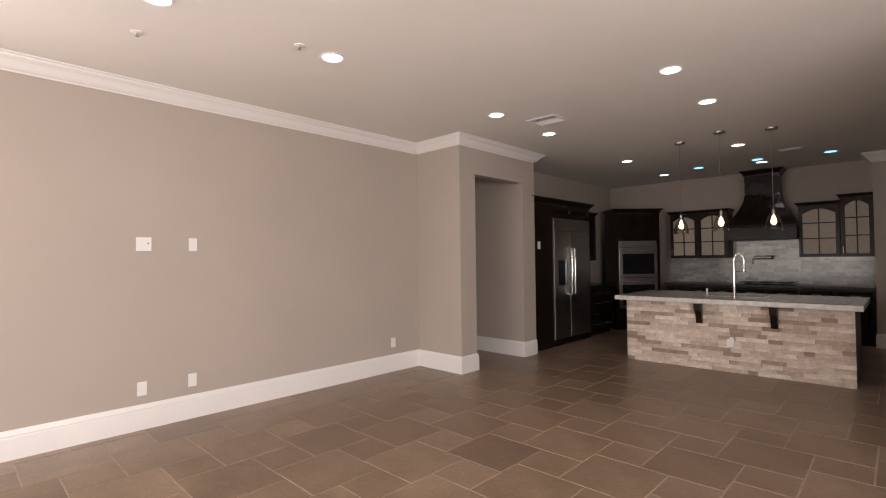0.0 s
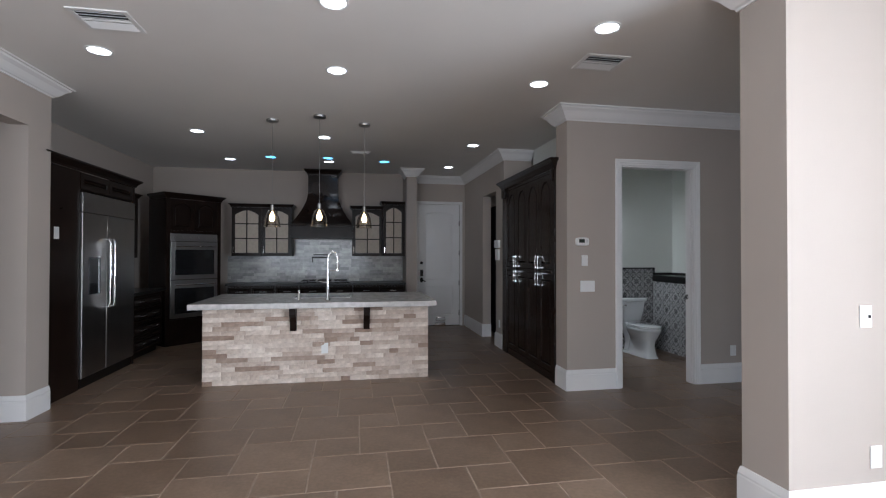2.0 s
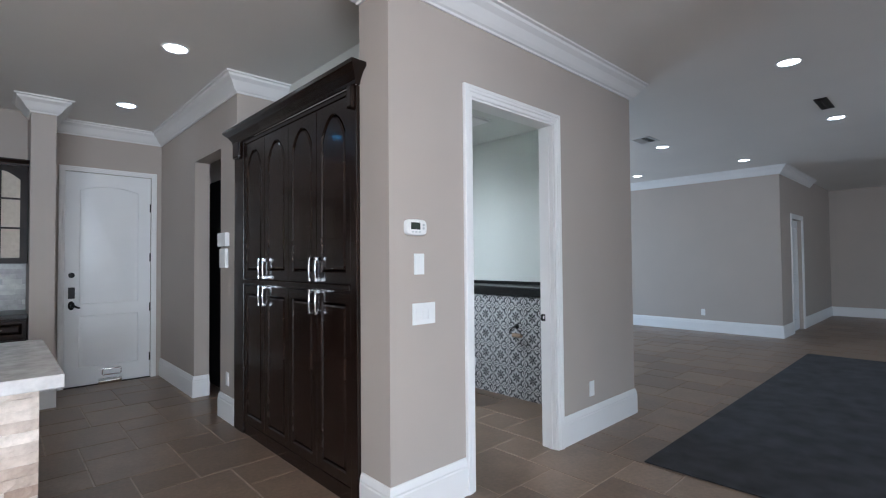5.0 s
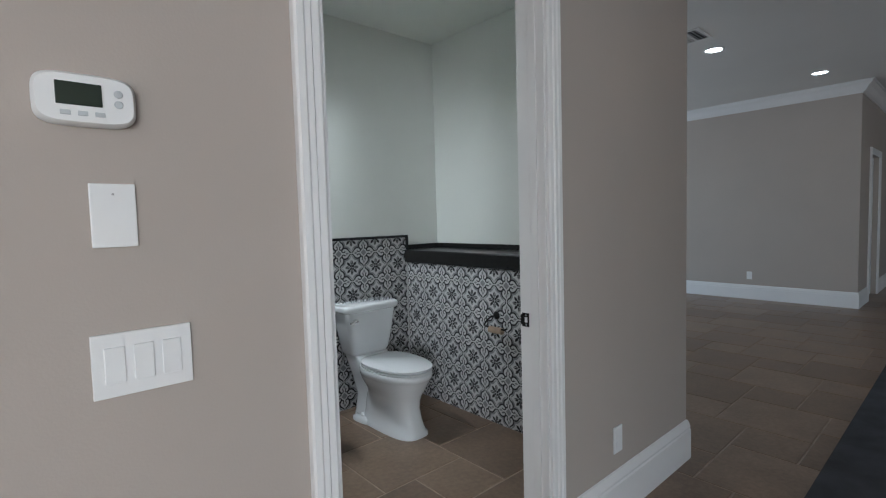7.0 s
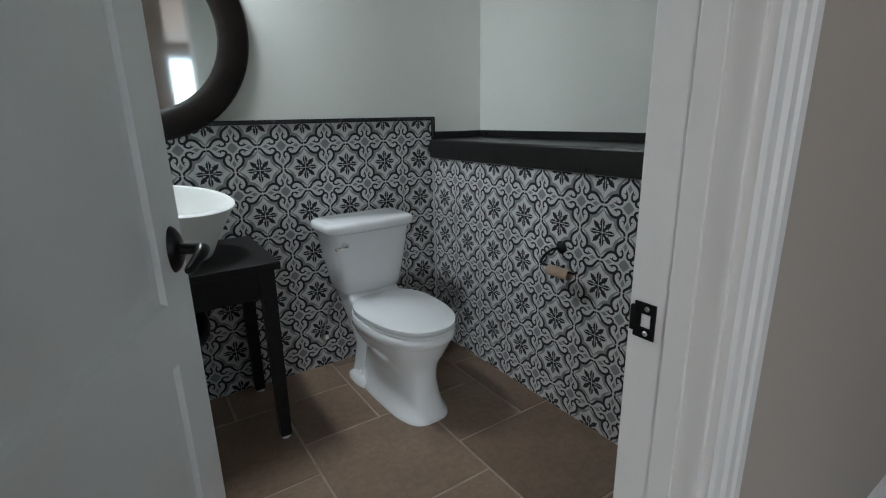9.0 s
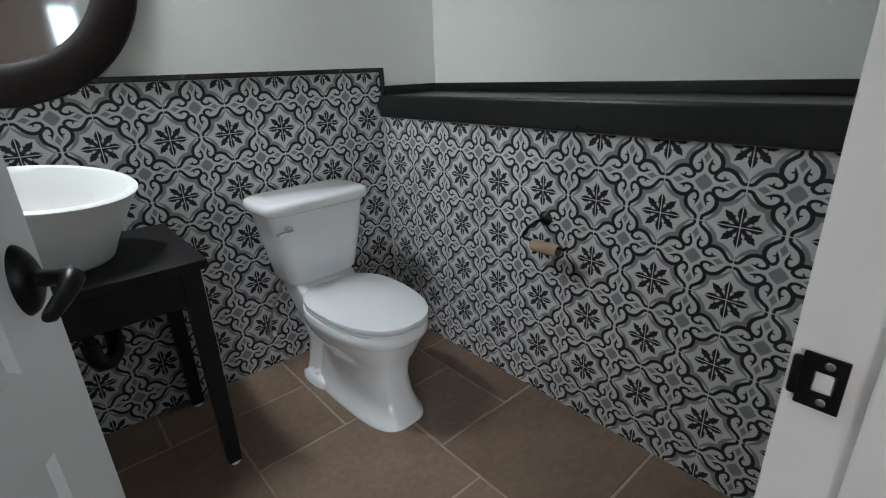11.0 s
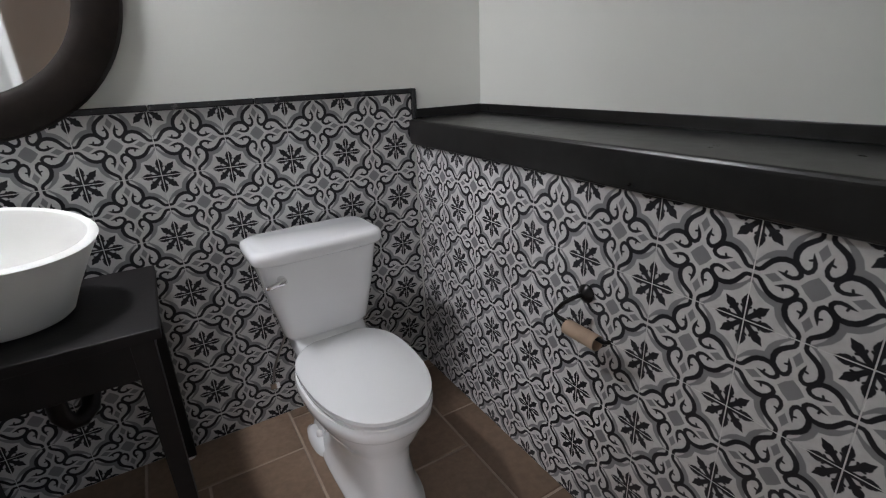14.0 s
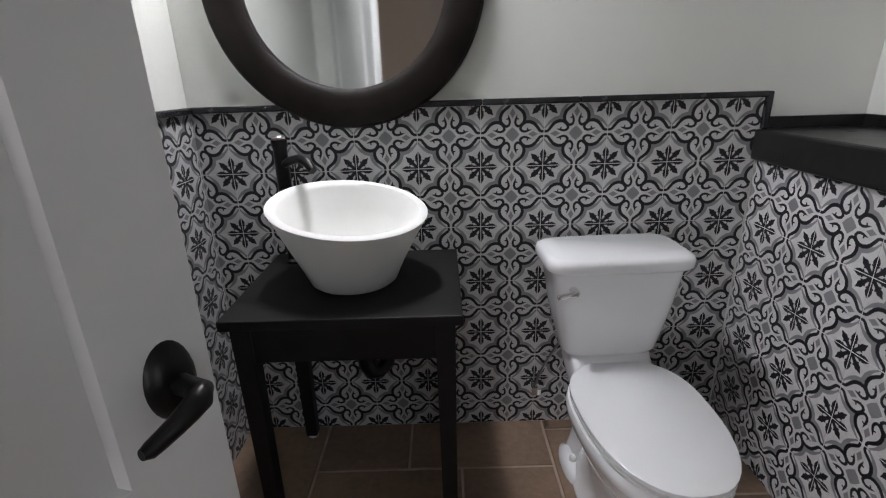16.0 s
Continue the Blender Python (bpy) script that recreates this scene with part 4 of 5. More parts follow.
part("pilaster", boxes((W - NEAR + 0.003, 0.0, 0.0, W, 0.03, 2.37), bevel=0.004), LACQUER, pc)
part("plinth", boxes((FAR, 0.012, 0.0, W - NEAR, 0.03, 0.09), bevel=0.002), LACQUER, pc)
part("middle_rail", boxes((FAR, -0.004, 1.205, W - NEAR, 0.03, 1.240), bevel=0.006), LACQUER, pc)
part("top_rail", boxes((FAR, 0.004, 2.335, W - NEAR, 0.03, 2.37), bevel=0.003), LACQUER, pc)
cabinet_crown(pc, 0.0, W, 0.0, 0.44, 2.37, 0.075, 0.11, LACQUER)
dw = (W - FAR - NEAR) / 4
for i in range(4):
    hx = dw - 0.045 if i % 2 == 0 else 0.035
    cab_door("door", pc, dw - 0.006, 1.08, (FAR + i * dw + 0.003, 0.008, 1.25), 0.13, (hx, 0.078, 0.13), material=LACQUER)
    cab_door("door", pc, dw - 0.006, 1.09, (FAR + i * dw + 0.003, 0.008, 0.10), 0.0, (hx, 1.025, 0.13), material=LACQUER)
part("corbel", boxes((0.03, -0.03, 2.24, 0.17, 0.0, 2.37), bevel=0.010), LACQUER, pc)
part("corbel", boxes((W - 0.062, -0.03, 2.24, W - 0.008, 0.0, 2.37), bevel=0.010), LACQUER, pc)

ps = thing("pantry_shelving", "dark pantry shelves in the unlit closet", "shelving", (1.9, 9.2, 0))
for z in (0.5, 1.0, 1.5, 2.0):
    part("shelf", boxes((-0.4, 0.25, z, 0.48, 0.68, z + 0.02), bevel=0.002), PLASTIC if z == 1.0 else BLACKWOOD, ps)
part("upright", boxes((-0.42, 0.25, 0, -0.4, 0.68, 2.3)), BLACKWOOD, ps)

# refrigerator wall
fc = thing("refrigerator_surround", "tall espresso cabinet panels around the refrigerator", "cabinet", (-3.85, 6.195, 0), 90)
part("side_panel", boxes((0, 0.0, 0, 0.62, 0.66, 2.28), bevel=0.003), DARKWOOD, fc)
part("end_panel", boxes((1.845, 0.0, 0, 1.885, 0.66, 2.28), bevel=0.003), DARKWOOD, fc)
part("top_box", boxes((0.622, 0.02, 2.09, 1.843, 0.66, 2.28)), DARKWOOD, fc)
for i in range(2):
    cab_door("door", fc, 0.60, 0.175, (0.63 + i * 0.605, 0.0, 2.098))
cabinet_crown(fc, 0, 1.885, 0, 0.62, 2.28, 0.07, 0.09)
fg = thing("refrigerator", "large stainless steel side-by-side refrigerator", "refrigerator", (-3.83, 6.83, 0), 90)
part("body", boxes((0.0, 0.06, 0.02, 1.20, 0.66, 2.07)), STEEL, fg)
part("grille", boxes((0.0, 0.0, 1.86, 1.20, 0.058, 2.07), bevel=0.006), STEEL, fg)
part("kick_plate", boxes((0.02, 0.03, 0.0, 1.18, 0.058, 0.10)), BLACKMETAL, fg)
for x0, x1, hx in ((0.0, 0.50, 0.455), (0.506, 1.20, 0.555)):
    dd = part("door", boxes((x0, 0.0, 0.11, x1, 0.056, 1.852), bevel=0.008), STEEL, fg)
    smooth(part("handle", tube([(hx, 0, 0.82), (hx, -0.05, 0.82), (hx, -0.062, 0.86), (hx, -0.062, 1.54), (hx, -0.05, 1.58), (hx, 0, 1.58)], 0.014, 12), CHROME, dd, "tall chrome bar handle"), 60)
part("dispenser", boxes((0.12, -0.004, 0.98, 0.36, 0.0, 1.38), bevel=0.004), BLACKGLASS, fg, "black water dispenser panel")


def base_unit(at, rz, w, d=0.6, h=0.87, doors=2, drawers=True, label="espresso wooden base cabinet with chrome pulls"):
    t = thing("base_cabinet", label, "base cabinet", at, rz, "kitchen base cabinets")
    part("carcass", boxes((0.002, 0.022, 0.09, w - 0.002, d, h)), DARKWOOD, t)
    part("toe_kick", boxes((0.002, 0.08, 0, w - 0.002, d - 0.05, 0.088)), BLACKMETAL, t)
    dwid = w / doors
    for i in range(doors):
        hx = dwid - 0.05 if i % 2 == 0 else 0.04
        cab_door("door", t, dwid - 0.008, h - 0.30 if drawers else h - 0.11, (i * dwid + 0.004, 0.0, 0.10), 0.0, (hx, h - 0.42, 0.12))
        if drawers:
            drw = part("drawer", panel_slab(dwid - 0.008, 0.16, 0.02, ((0.03, dwid - 0.038, 0.03, 0.13, 0.0),)), DARKWOOD, t)
            drw.location = (i * dwid + 0.004, 0.0, h - 0.18)
            hb = part("handle", tube([(dwid / 2 - 0.06, 0, 0.08), (dwid / 2 - 0.06, -0.028, 0.08), (dwid / 2 + 0.06, -0.028, 0.08), (dwid / 2 + 0.06, 0, 0.08)], 0.006, 8), CHROME, drw, "polished chrome bar pull")
    return t


du_ = thing("drawer_unit", "espresso wooden drawer stack with chrome bar pulls", "drawer unit", (-3.86, 8.085, 0), 90, "kitchen base cabinets")
part("carcass", boxes((0.002, 0.022, 0.09, 0.948, 0.6, 0.87)), DARKWOOD, du_)
part("toe_kick", boxes((0.002, 0.08, 0, 0.948, 0.55, 0.088)), BLACKMETAL, du_)
for k in range(4):
    drw = part("drawer", panel_slab(0.94, 0.185, 0.02, ((0.03, 0.91, 0.03, 0.155, 0.0),)), DARKWOOD, du_)
    drw.location = (0.005, 0.0, 0.10 + k * 0.192)
    for hx in (0.25, 0.69):
        smooth(part("handle", tube([(hx - 0.08, 0, 0.095), (hx - 0.08, -0.03, 0.095), (hx + 0.08, -0.03, 0.095), (hx + 0.08, 0, 0.095)], 0.007, 8), CHROME, drw, "polished chrome bar pull"), 60)
sc = thing("worktop", "black granite worktop between refrigerator and ovens", "worktop", (-4.2, 8.56, 0.872))
part("slab", boxes((-0.345, -0.47, 0, 0.36, 0.60, 0.035), bevel=0.004), GRANITE, sc)


def upper_unit(at, rz, w, h, d=0.33, doors=2, glazed=False, label="espresso wooden wall cabinet"):
    t = thing("wall_cabinet", label, "wall cabinet", at, rz, "kitchen wall cabinets")
    if glazed:
        part("carcass", boxes((0, 0.022, 0, 0.018, d, h), (w - 0.018, 0.022, 0, w, d, h), (0.018, 0.022, 0, w - 0.018, d, 0.02), (0.018, 0.022, h - 0.02, w - 0.018, d, h), (0.018, d - 0.012, 0.02, w - 0.018, d, h - 0.02), (w / 2 - 0.01, 0.022, 0.02, w / 2 + 0.01, d - 0.012, h - 0.02)), DARKWOOD, t)
        part("lining", boxes((0.02, d - 0.02, 0.022, w / 2 - 0.012, d - 0.013, h - 0.022), (w / 2 + 0.012, d - 0.02, 0.022, w - 0.02, d - 0.013, h - 0.022)), INTERIOR, t)
        part("shelf", boxes((0.02, 0.05, h * 0.36, w - 0.02, d - 0.021, h * 0.36 + 0.015), (0.02, 0.05, h * 0.67, w - 0.02, d - 0.021, h * 0.67 + 0.015)), INTERIOR, t)
    else:
        part("carcass", boxes((0, 0.022, 0, w, d, h)), DARKWOOD, t)
    dwid = w / doors
    for i in range(doors):
        if glazed:
            x0, x1, f = i * dwid + 0.003, (i + 1) * dwid - 0.003, 0.055
            bm = boxes((x0, 0, 0.003, x0 + f, 0.02, h - 0.003), (x1 - f, 0, 0.003, x1, 0.02, h - 0.003), (x0 + f, 0, 0.003, x1 - f, 0.02, f))
            top = [(x0 + f, h - 0.003)] + [(x0 + f + (x1 - x0 - 2 * f) * k / 12, h - 0.135 + 0.08 * math.sin(math.pi * k / 12)) for k in range(13)] + [(x1 - f, h - 0.003)]
            lo = [bm.verts.new((x, 0, z)) for x, z in top]
            hi = [bm.verts.new((x, 0.02, z)) for x, z in top]
            bm.faces.new(lo)
            bm.faces.new(list(reversed(hi)))
            for k in range(len(lo)):
                j = (k + 1) % len(lo)
                bm.faces.new((lo[k], lo[j], hi[j], hi[k]))
            bmesh.ops.recalc_face_normals(bm, faces=bm.faces)
            dr_ = part("door", bm, DARKWOOD, t)
            cx = (x0 + x1) / 2
            part("glazing_bar", boxes((cx - 0.009, 0.002, f, cx + 0.009, 0.016, h - 0.056)), DARKWOOD, dr_)
            for z in (h * 0.36, h * 0.66):
                part("glazing_bar", boxes((x0 + f, 0.003, z - 0.009, cx - 0.0095, 0.015, z + 0.009), (cx + 0.0095, 0.003, z - 0.009, x1 - f, 0.015, z + 0.009)), DARKWOOD, dr_)
            pn = part("pane", boxes((x0 + f, 0.0165, f, x1 - f, 0.0185, h - 0.056)), FROST, dr_, "pale frosted glass pane")
            pn.visible_shadow = False
            hb = part("handle", tube([(x0 + 0.03, 0, 0.05), (x0 + 0.03, -0.028, 0.05), (x0 + 0.03, -0.028, 0.17), (x0 + 0.03, 0, 0.17)], 0.008, 8), CHROME, dr_, "polished chrome bar pull")
        else:
            cab_door("door", t, dwid - 0.008, h - 0.01, (i * dwid + 0.004, 0.0, 0.005), 0.07, (dwid - 0.045 if i % 2 == 0 else 0.035, 0.11, 0.12))
    cabinet_crown(t, 0, w, 0, d, h, 0.045, 0.06)
    return t


INTERIOR = surface("pale_cabinet_lining", (0.40, 0.35, 0.29), 0.6, vary=0.05, relief=0.02)


def clear_glass(nt, b):
    b.inputs["Base Color"].default_value = (0.95, 0.97, 0.96, 1)
    b.inputs["Roughness"].default_value = 0.02
    b.inputs["Transmission Weight"].default_value = 1.0
    b.inputs["IOR"].default_value = 1.2


def frosted_glass(nt, b):
    tex = noise_tex(nt, 30, 3)
    nt.links.new(ramp(nt, tex.outputs[0], (0.50, 0.43, 0.35), (0.60, 0.53, 0.44)), b.inputs["Base Color"])
    b.inputs["Roughness"].default_value = 0.35
    b.inputs["Transmission Weight"].default_value = 0.25
    b.inputs["IOR"].default_value = 1.3


FROST = mat("frosted_glass", frosted_glass)


def shade_glass(nt, b):
    clear_glass(nt, b)
    b.inputs["IOR"].default_value = 1.42
    b.inputs["Base Color"].default_value = (0.93, 0.88, 0.8, 1)


SHADEGLASS = mat("bell_shade_glass", shade_glass)
upper_unit((-4.20, 8.085, 1.36), 90, 0.95, 0.88)
upper_unit((-3.15, 10.12, 1.385), 0, 1.01, 0.86, 0.375, glazed=True, label="dark wooden wall cabinet with arched glazed doors")
upper_unit((-1.075, 10.12, 1.385), 0, 0.55, 0.86, 0.375, 1, True, "dark wooden wall cabinet with an arched glazed door")
upper_unit((-0.52, 10.09, 1.385), 0, 0.405, 0.95, 0.405, 1, True, "taller dark wooden wall cabinet with an arched glazed door")

# corner oven tower
ot = thing("oven_tower", "dark corner cabinet tower with built-in double oven", "oven cabinet", (-3.86, 9.16, 0), 45)
OW = 0.88
part("carcass", boxes((0.0, 0.03, 0.0, OW, 0.55, 2.28)), DARKWOOD, ot)
part("face_frame", boxes((0, 0, 0, 0.06, 0.03, 2.28), (OW - 0.06, 0, 0, OW, 0.03, 2.28), (0.06, 0, 1.74, OW - 0.06, 0.03, 1.78), (0.06, 0, 0.0, OW - 0.06, 0.03, 0.4)), DARKWOOD, ot)
for i in range(2):
    cab_door("door", ot, 0.375, 0.49, (0.062 + i * 0.379, 0.0, 1.785), 0.06)
cabinet_crown(ot, 0, OW, 0, 0.5, 2.28, 0.06, 0.085)
ov = thing("double_oven", "stainless steel built-in double oven", "oven", (-3.86, 9.16, 0), 45)
part("control_panel", boxes((0.065, -0.012, 1.62, OW - 0.065, 0.029, 1.735), bevel=0.003), STEEL, ov)
for k in range(6):
    kn = part("knob", lathe(((0.018, 0), (0.016, 0.02), (0, 0.022)), 14), STEEL, ov)
    kn.matrix_local = Matrix.Translation((0.13 + 0.125 * k, -0.012, 1.68)) @ Matrix.Rotation(radians(90), 4, "X")
for z0, z1 in ((1.02, 1.612), (0.42, 1.01)):
    od = part("oven_door", boxes((0.065, -0.02, z0, OW - 0.065, 0.029, z1), bevel=0.004), STEEL, ov)
    part("window", boxes((0.125, -0.024, z0 + 0.07, OW - 0.125, -0.02, z1 - 0.125), bevel=0.002), BLACKGLASS, od, "black oven window")
    smooth(part("handle", tube([(0.12, -0.02, z1 - 0.07), (0.12, -0.06, z1 - 0.07), (OW - 0.12, -0.06, z1 - 0.07), (OW - 0.12, -0.02, z1 - 0.07)], 0.011, 10), CHROME, od), 60)

# back run
for i, (x0, w) in enumerate(((-3.16, 0.78), (-2.38, 0.40), (-1.98, 0.92), (-1.06, 0.94))):
    base_unit((x0, 9.89, 0), 0, w, 0.6, doors=1 if w < 0.5 else 2)
wt = thing("worktop", "long black granite worktop along the rear wall", "worktop", (-1.64, 10.17, 0.872))
part("slab", boxes((-1.55, -0.31, 0, 1.525, 0.325, 0.038), bevel=0.004), GRANITE, wt)
ck = thing("cooktop", "black glass gas cooktop under the hood", "cooktop", (-1.56, 10.15, 0.911))
part("glass_top", boxes((-0.45, -0.24, 0, 0.45, 0.24, 0.012), bevel=0.004), BLACKGLASS, ck)
for x in (-0.28, 0, 0.28):
    part("grate", boxes((x - 0.12, -0.2, 0.03, x + 0.12, -0.185, 0.042), (x - 0.12, 0.185, 0.03, x + 0.12, 0.2, 0.042), (x - 0.008, -0.2, 0.013, x + 0.008, 0.2, 0.03), (x - 0.12, -0.008, 0.03, x - 0.009, 0.008, 0.042), (x + 0.009, -0.008, 0.03, x + 0.12, 0.008, 0.042)), BLACKMETAL, ck)

SPLASH = surface("glossy_pale_stone", (0.34, 0.35, 0.35), 0.14, vary=0.35, scale=9, grain=60, relief=0.05, coat=0.4)


def splash_mat(nt, b):
    geo = nt.nodes.new("ShaderNodeNewGeometry")
    tone = ramp(nt, geo.outputs["Random Per Island"], (0.26, 0.265, 0.265), (0.46, 0.46, 0.45), 0, 1)
    cloud = noise_tex(nt, 14, 5)
    nt.links.new(mixed(nt, tone, ramp(nt, cloud.outputs[0], (0.8, 0.8, 0.8), (1.15, 1.15, 1.13)), 1.0, "MULTIPLY"), b.inputs["Base Color"])
    b.inputs["Roughness"].default_value = 0.16
    bump(nt, b, cloud.outputs[0], 0.15, 0.01)


SPLASHTILE = mat("splashback_stone_tile", splash_mat)
spl = structure("splashback", boxes((-3.30, 10.490, 0.91, -0.11, 10.499, 1.385), (-2.12, 10.490, 1.385, -1.08, 10.499, 1.70)), SPLASH, "pale glossy stone splashback behind the worktop", "splashback")
bm = bmesh.new()
rng = random.Random(4)
for j in range(15):
    z = 0.912 + j * 0.0525
    lo, hi = (-3.29, -0.115) if z < 1.33 else (-2.11, -1.09)
    x = lo - (0.1 if j % 2 else 0)
    while x < hi:
        w = rng.choice((0.15, 0.2, 0.25))
        a, c = max(lo, x), min(hi, x + w)
        if c - a > 0.02:
            d = rng.uniform(0.004, 0.009)
            add_box(bm, a + 0.001, 10.490 - d, z + 0.001, c - 0.001, 10.489, z + 0.0515)
        x += w
tagged(part("stone_tiles", bm, SPLASHTILE, spl), "", "", kind="stuff")

hd = thing("range_hood", "dark wooden range hood reaching the ceiling", "range hood", (-1.60, 10.48, 0))
def hood_shell():
    bm = bmesh.new()
    rows = []
    for z, hw, dp in ((1.94, 0.52, 0.55), (1.98, 0.515, 0.545), (2.10, 0.43, 0.46), (2.25, 0.345, 0.38), (2.40, 0.285, 0.325), (2.52, 0.262, 0.30), (2.86, 0.262, 0.30)):
        rows.append([bm.verts.new(p) for p in ((-hw, 0, z), (-hw, -dp, z), (hw, -dp, z), (hw, 0, z))])
    for a, b in zip(rows, rows[1:]):
        for i in range(4):
            bm.faces.new((a[i], a[(i + 1) % 4], b[(i + 1) % 4], b[i]))
    bm.faces.new(rows[0])
    bm.faces.new(rows[-1])
    bmesh.ops.recalc_face_normals(bm, faces=bm.faces)
    return bm
part("canopy", hood_shell(), LACQUER, hd)
part("valance", boxes((-0.53, -0.56, 1.70, 0.53, 0.0, 1.92), bevel=0.004), DARKWOOD, hd)
part("ledge_moulding", boxes((-0.56, -0.59, 1.915, 0.56, 0.0, 1.945), bevel=0.008), DARKWOOD, hd)
cabinet_crown(hd, -0.262, 0.262, -0.30, 0.0, 2.86, 0.07, 0.10)
pf = thing("pot_filler", "black wall-mounted folding pot filler tap", "tap", (-1.50, 10.488, 1.36))
smooth(part("arm", tube([(0, 0, 0), (0, -0.06, 0), (-0.16, -0.08, 0), (-0.30, -0.09, 0), (-0.30, -0.09, -0.09)], 0.010, 10), BLACKMETAL, pf), 60)
part("arm_lower", tube([(-0.28, -0.12, 0.05), (0.05, -0.12, 0.05)], 0.008, 8), BLACKMETAL, pf)
part("joint", tube([(0.0, -0.12, 0.04), (0.0, -0.06, 0.0)], 0.012, 8), BLACKMETAL, pf)

# ---- island ----
def ledger(nt, b):
    info = nt.nodes.new("ShaderNodeObjectInfo")
    r = nt.nodes.new("ShaderNodeValToRGB")
    nt.links.new(info.outputs["Random"], r.inputs[0])
    el = r.color_ramp.elements
    el[0].position, el[0].color = 0.0, (0.30, 0.215, 0.165, 1)
    el[1].position, el[1].color = 1.0, (0.78, 0.71, 0.64, 1)
    for p, c in ((0.12, (0.40, 0.31, 0.25, 1)), (0.28, (0.54, 0.45, 0.38, 1)), (0.7, (0.63, 0.55, 0.48, 1))):
        e = el.new(p)
        e.color = c
    n1 = noise_tex(nt, 16, 6, 0.65)
    cl = ramp(nt, n1.outputs[0], (0.78, 0.75, 0.72), (1.16, 1.15, 1.14), 0.3, 0.7)
    nt.links.new(mixed(nt, r.outputs[0], cl, 1.0, "MULTIPLY"), b.inputs["Base Color"])
    b.inputs["Roughness"].default_value = 0.8
    n2 = noise_tex(nt, 60, 5)
    bump(nt, b, n2.outputs[0], 0.5, 0.008)


LEDGER = mat("travertine_ledger_stone", ledger)
isl = thing("kitchen_island", "kitchen island clad in beige ledger stone", "kitchen island", (-1.41, 6.74, 0))
part("body", boxes((-1.215, 0.01, 0.0, 1.215, 1.05, 0.83)), DARKWOOD, isl)
front = part("stone_front", boxes((-1.222, 0.0, 0.0, 1.222, 0.008, 0.83)), GROUT, isl, "beige split-face ledger stone front")
part("counter", boxes((-1.33, -0.155, 0.832, 1.30, 1.20, 0.892), bevel=0.006, seg=3), QUARTZ, isl, "pale polished stone countertop")
for x in (-0.28, 0.515):
    bm = bmesh.new()
    prof = [(0.0, 0.83), (0.0, 0.575), (-0.035, 0.575), (-0.05, 0.62), (-0.062, 0.68), (-0.09, 0.73), (-0.13, 0.76), (-0.135, 0.83)]
    a = [bm.verts.new((x - 0.034, y - 0.012, z)) for y, z in prof]
    c = [bm.verts.new((x + 0.034, y - 0.012, z)) for y, z in prof]
    bm.faces.new(a)
    bm.faces.new(list(reversed(c)))
    for k in range(len(a)):
        bm.faces.new((a[k], a[(k + 1) % len(a)], c[(k + 1) % len(a)], c[k]))
    bmesh.ops.recalc_face_normals(bm, faces=bm.faces)
    part("corbel", bm, DARKWOOD, isl, "dark wooden corbel")
part("sink_rim", boxes((-0.35, 0.42, 0.893, 0.35, 0.80, 0.897), bevel=0.001), STEEL, isl, "steel sink rim")
# Flat black plate on the rim gives the well's shade by colour, without depth.
part("sink_well", boxes((-0.33, 0.44, 0.8965, 0.33, 0.78, 0.8985)), BLACKGLASS, isl)
kt = thing("kitchen_tap", "tall chrome spring-neck kitchen tap", "tap", (-1.335, 6.90, 0.892))
smooth(part("stem", tube([(0, 0, 0), (0, 0, 0.03), (0, 0, 0.32)], [0.028, 0.017, 0.016], 14), CHROME, kt), 60)
smooth(part("neck", tube([(0, 0, 0.32), (0, 0, 0.46), (0.008, 0.0, 0.51), (0.03, 0.0, 0.545), (0.06, 0.0, 0.555), (0.09, 0.0, 0.54), (0.108, 0.0, 0.5), (0.11, 0.0, 0.42)], 0.011, 12), CHROME, kt), 60)
smooth(part("spray_head", tube([(0.11, 0, 0.42), (0.11, 0, 0.40), (0.11, 0, 0.33)], [0.012, 0.017, 0.019], 14), CHROME, kt), 60)
part("bracket", tube([(0, 0, 0.34), (0.13, 0, 0.34)], 0.007, 8), CHROME, kt)
part("tap_lever", tube([(0, 0, 0.2), (-0.03, 0, 0.2), (-0.09, 0, 0.215)], 0.008, 8), CHROME, kt)
sd = thing("soap_dispenser", "small chrome soap dispenser on the island", "soap dispenser", (-1.66, 6.95, 0.892))
smooth(part("pump", tube([(0, 0, 0), (0, 0, 0.01), (0, 0, 0.09), (0, 0, 0.10), (0, 0.03, 0.105), (0, 0.06, 0.095)], [0.02, 0.012, 0.012, 0.014, 0.009, 0.006], 12), CHROME, sd), 60)
plate("outlet", "white outlet set into the stone front", "outlet", (-1.355, 6.728, 0.37), 0, 0.075, 0.117)


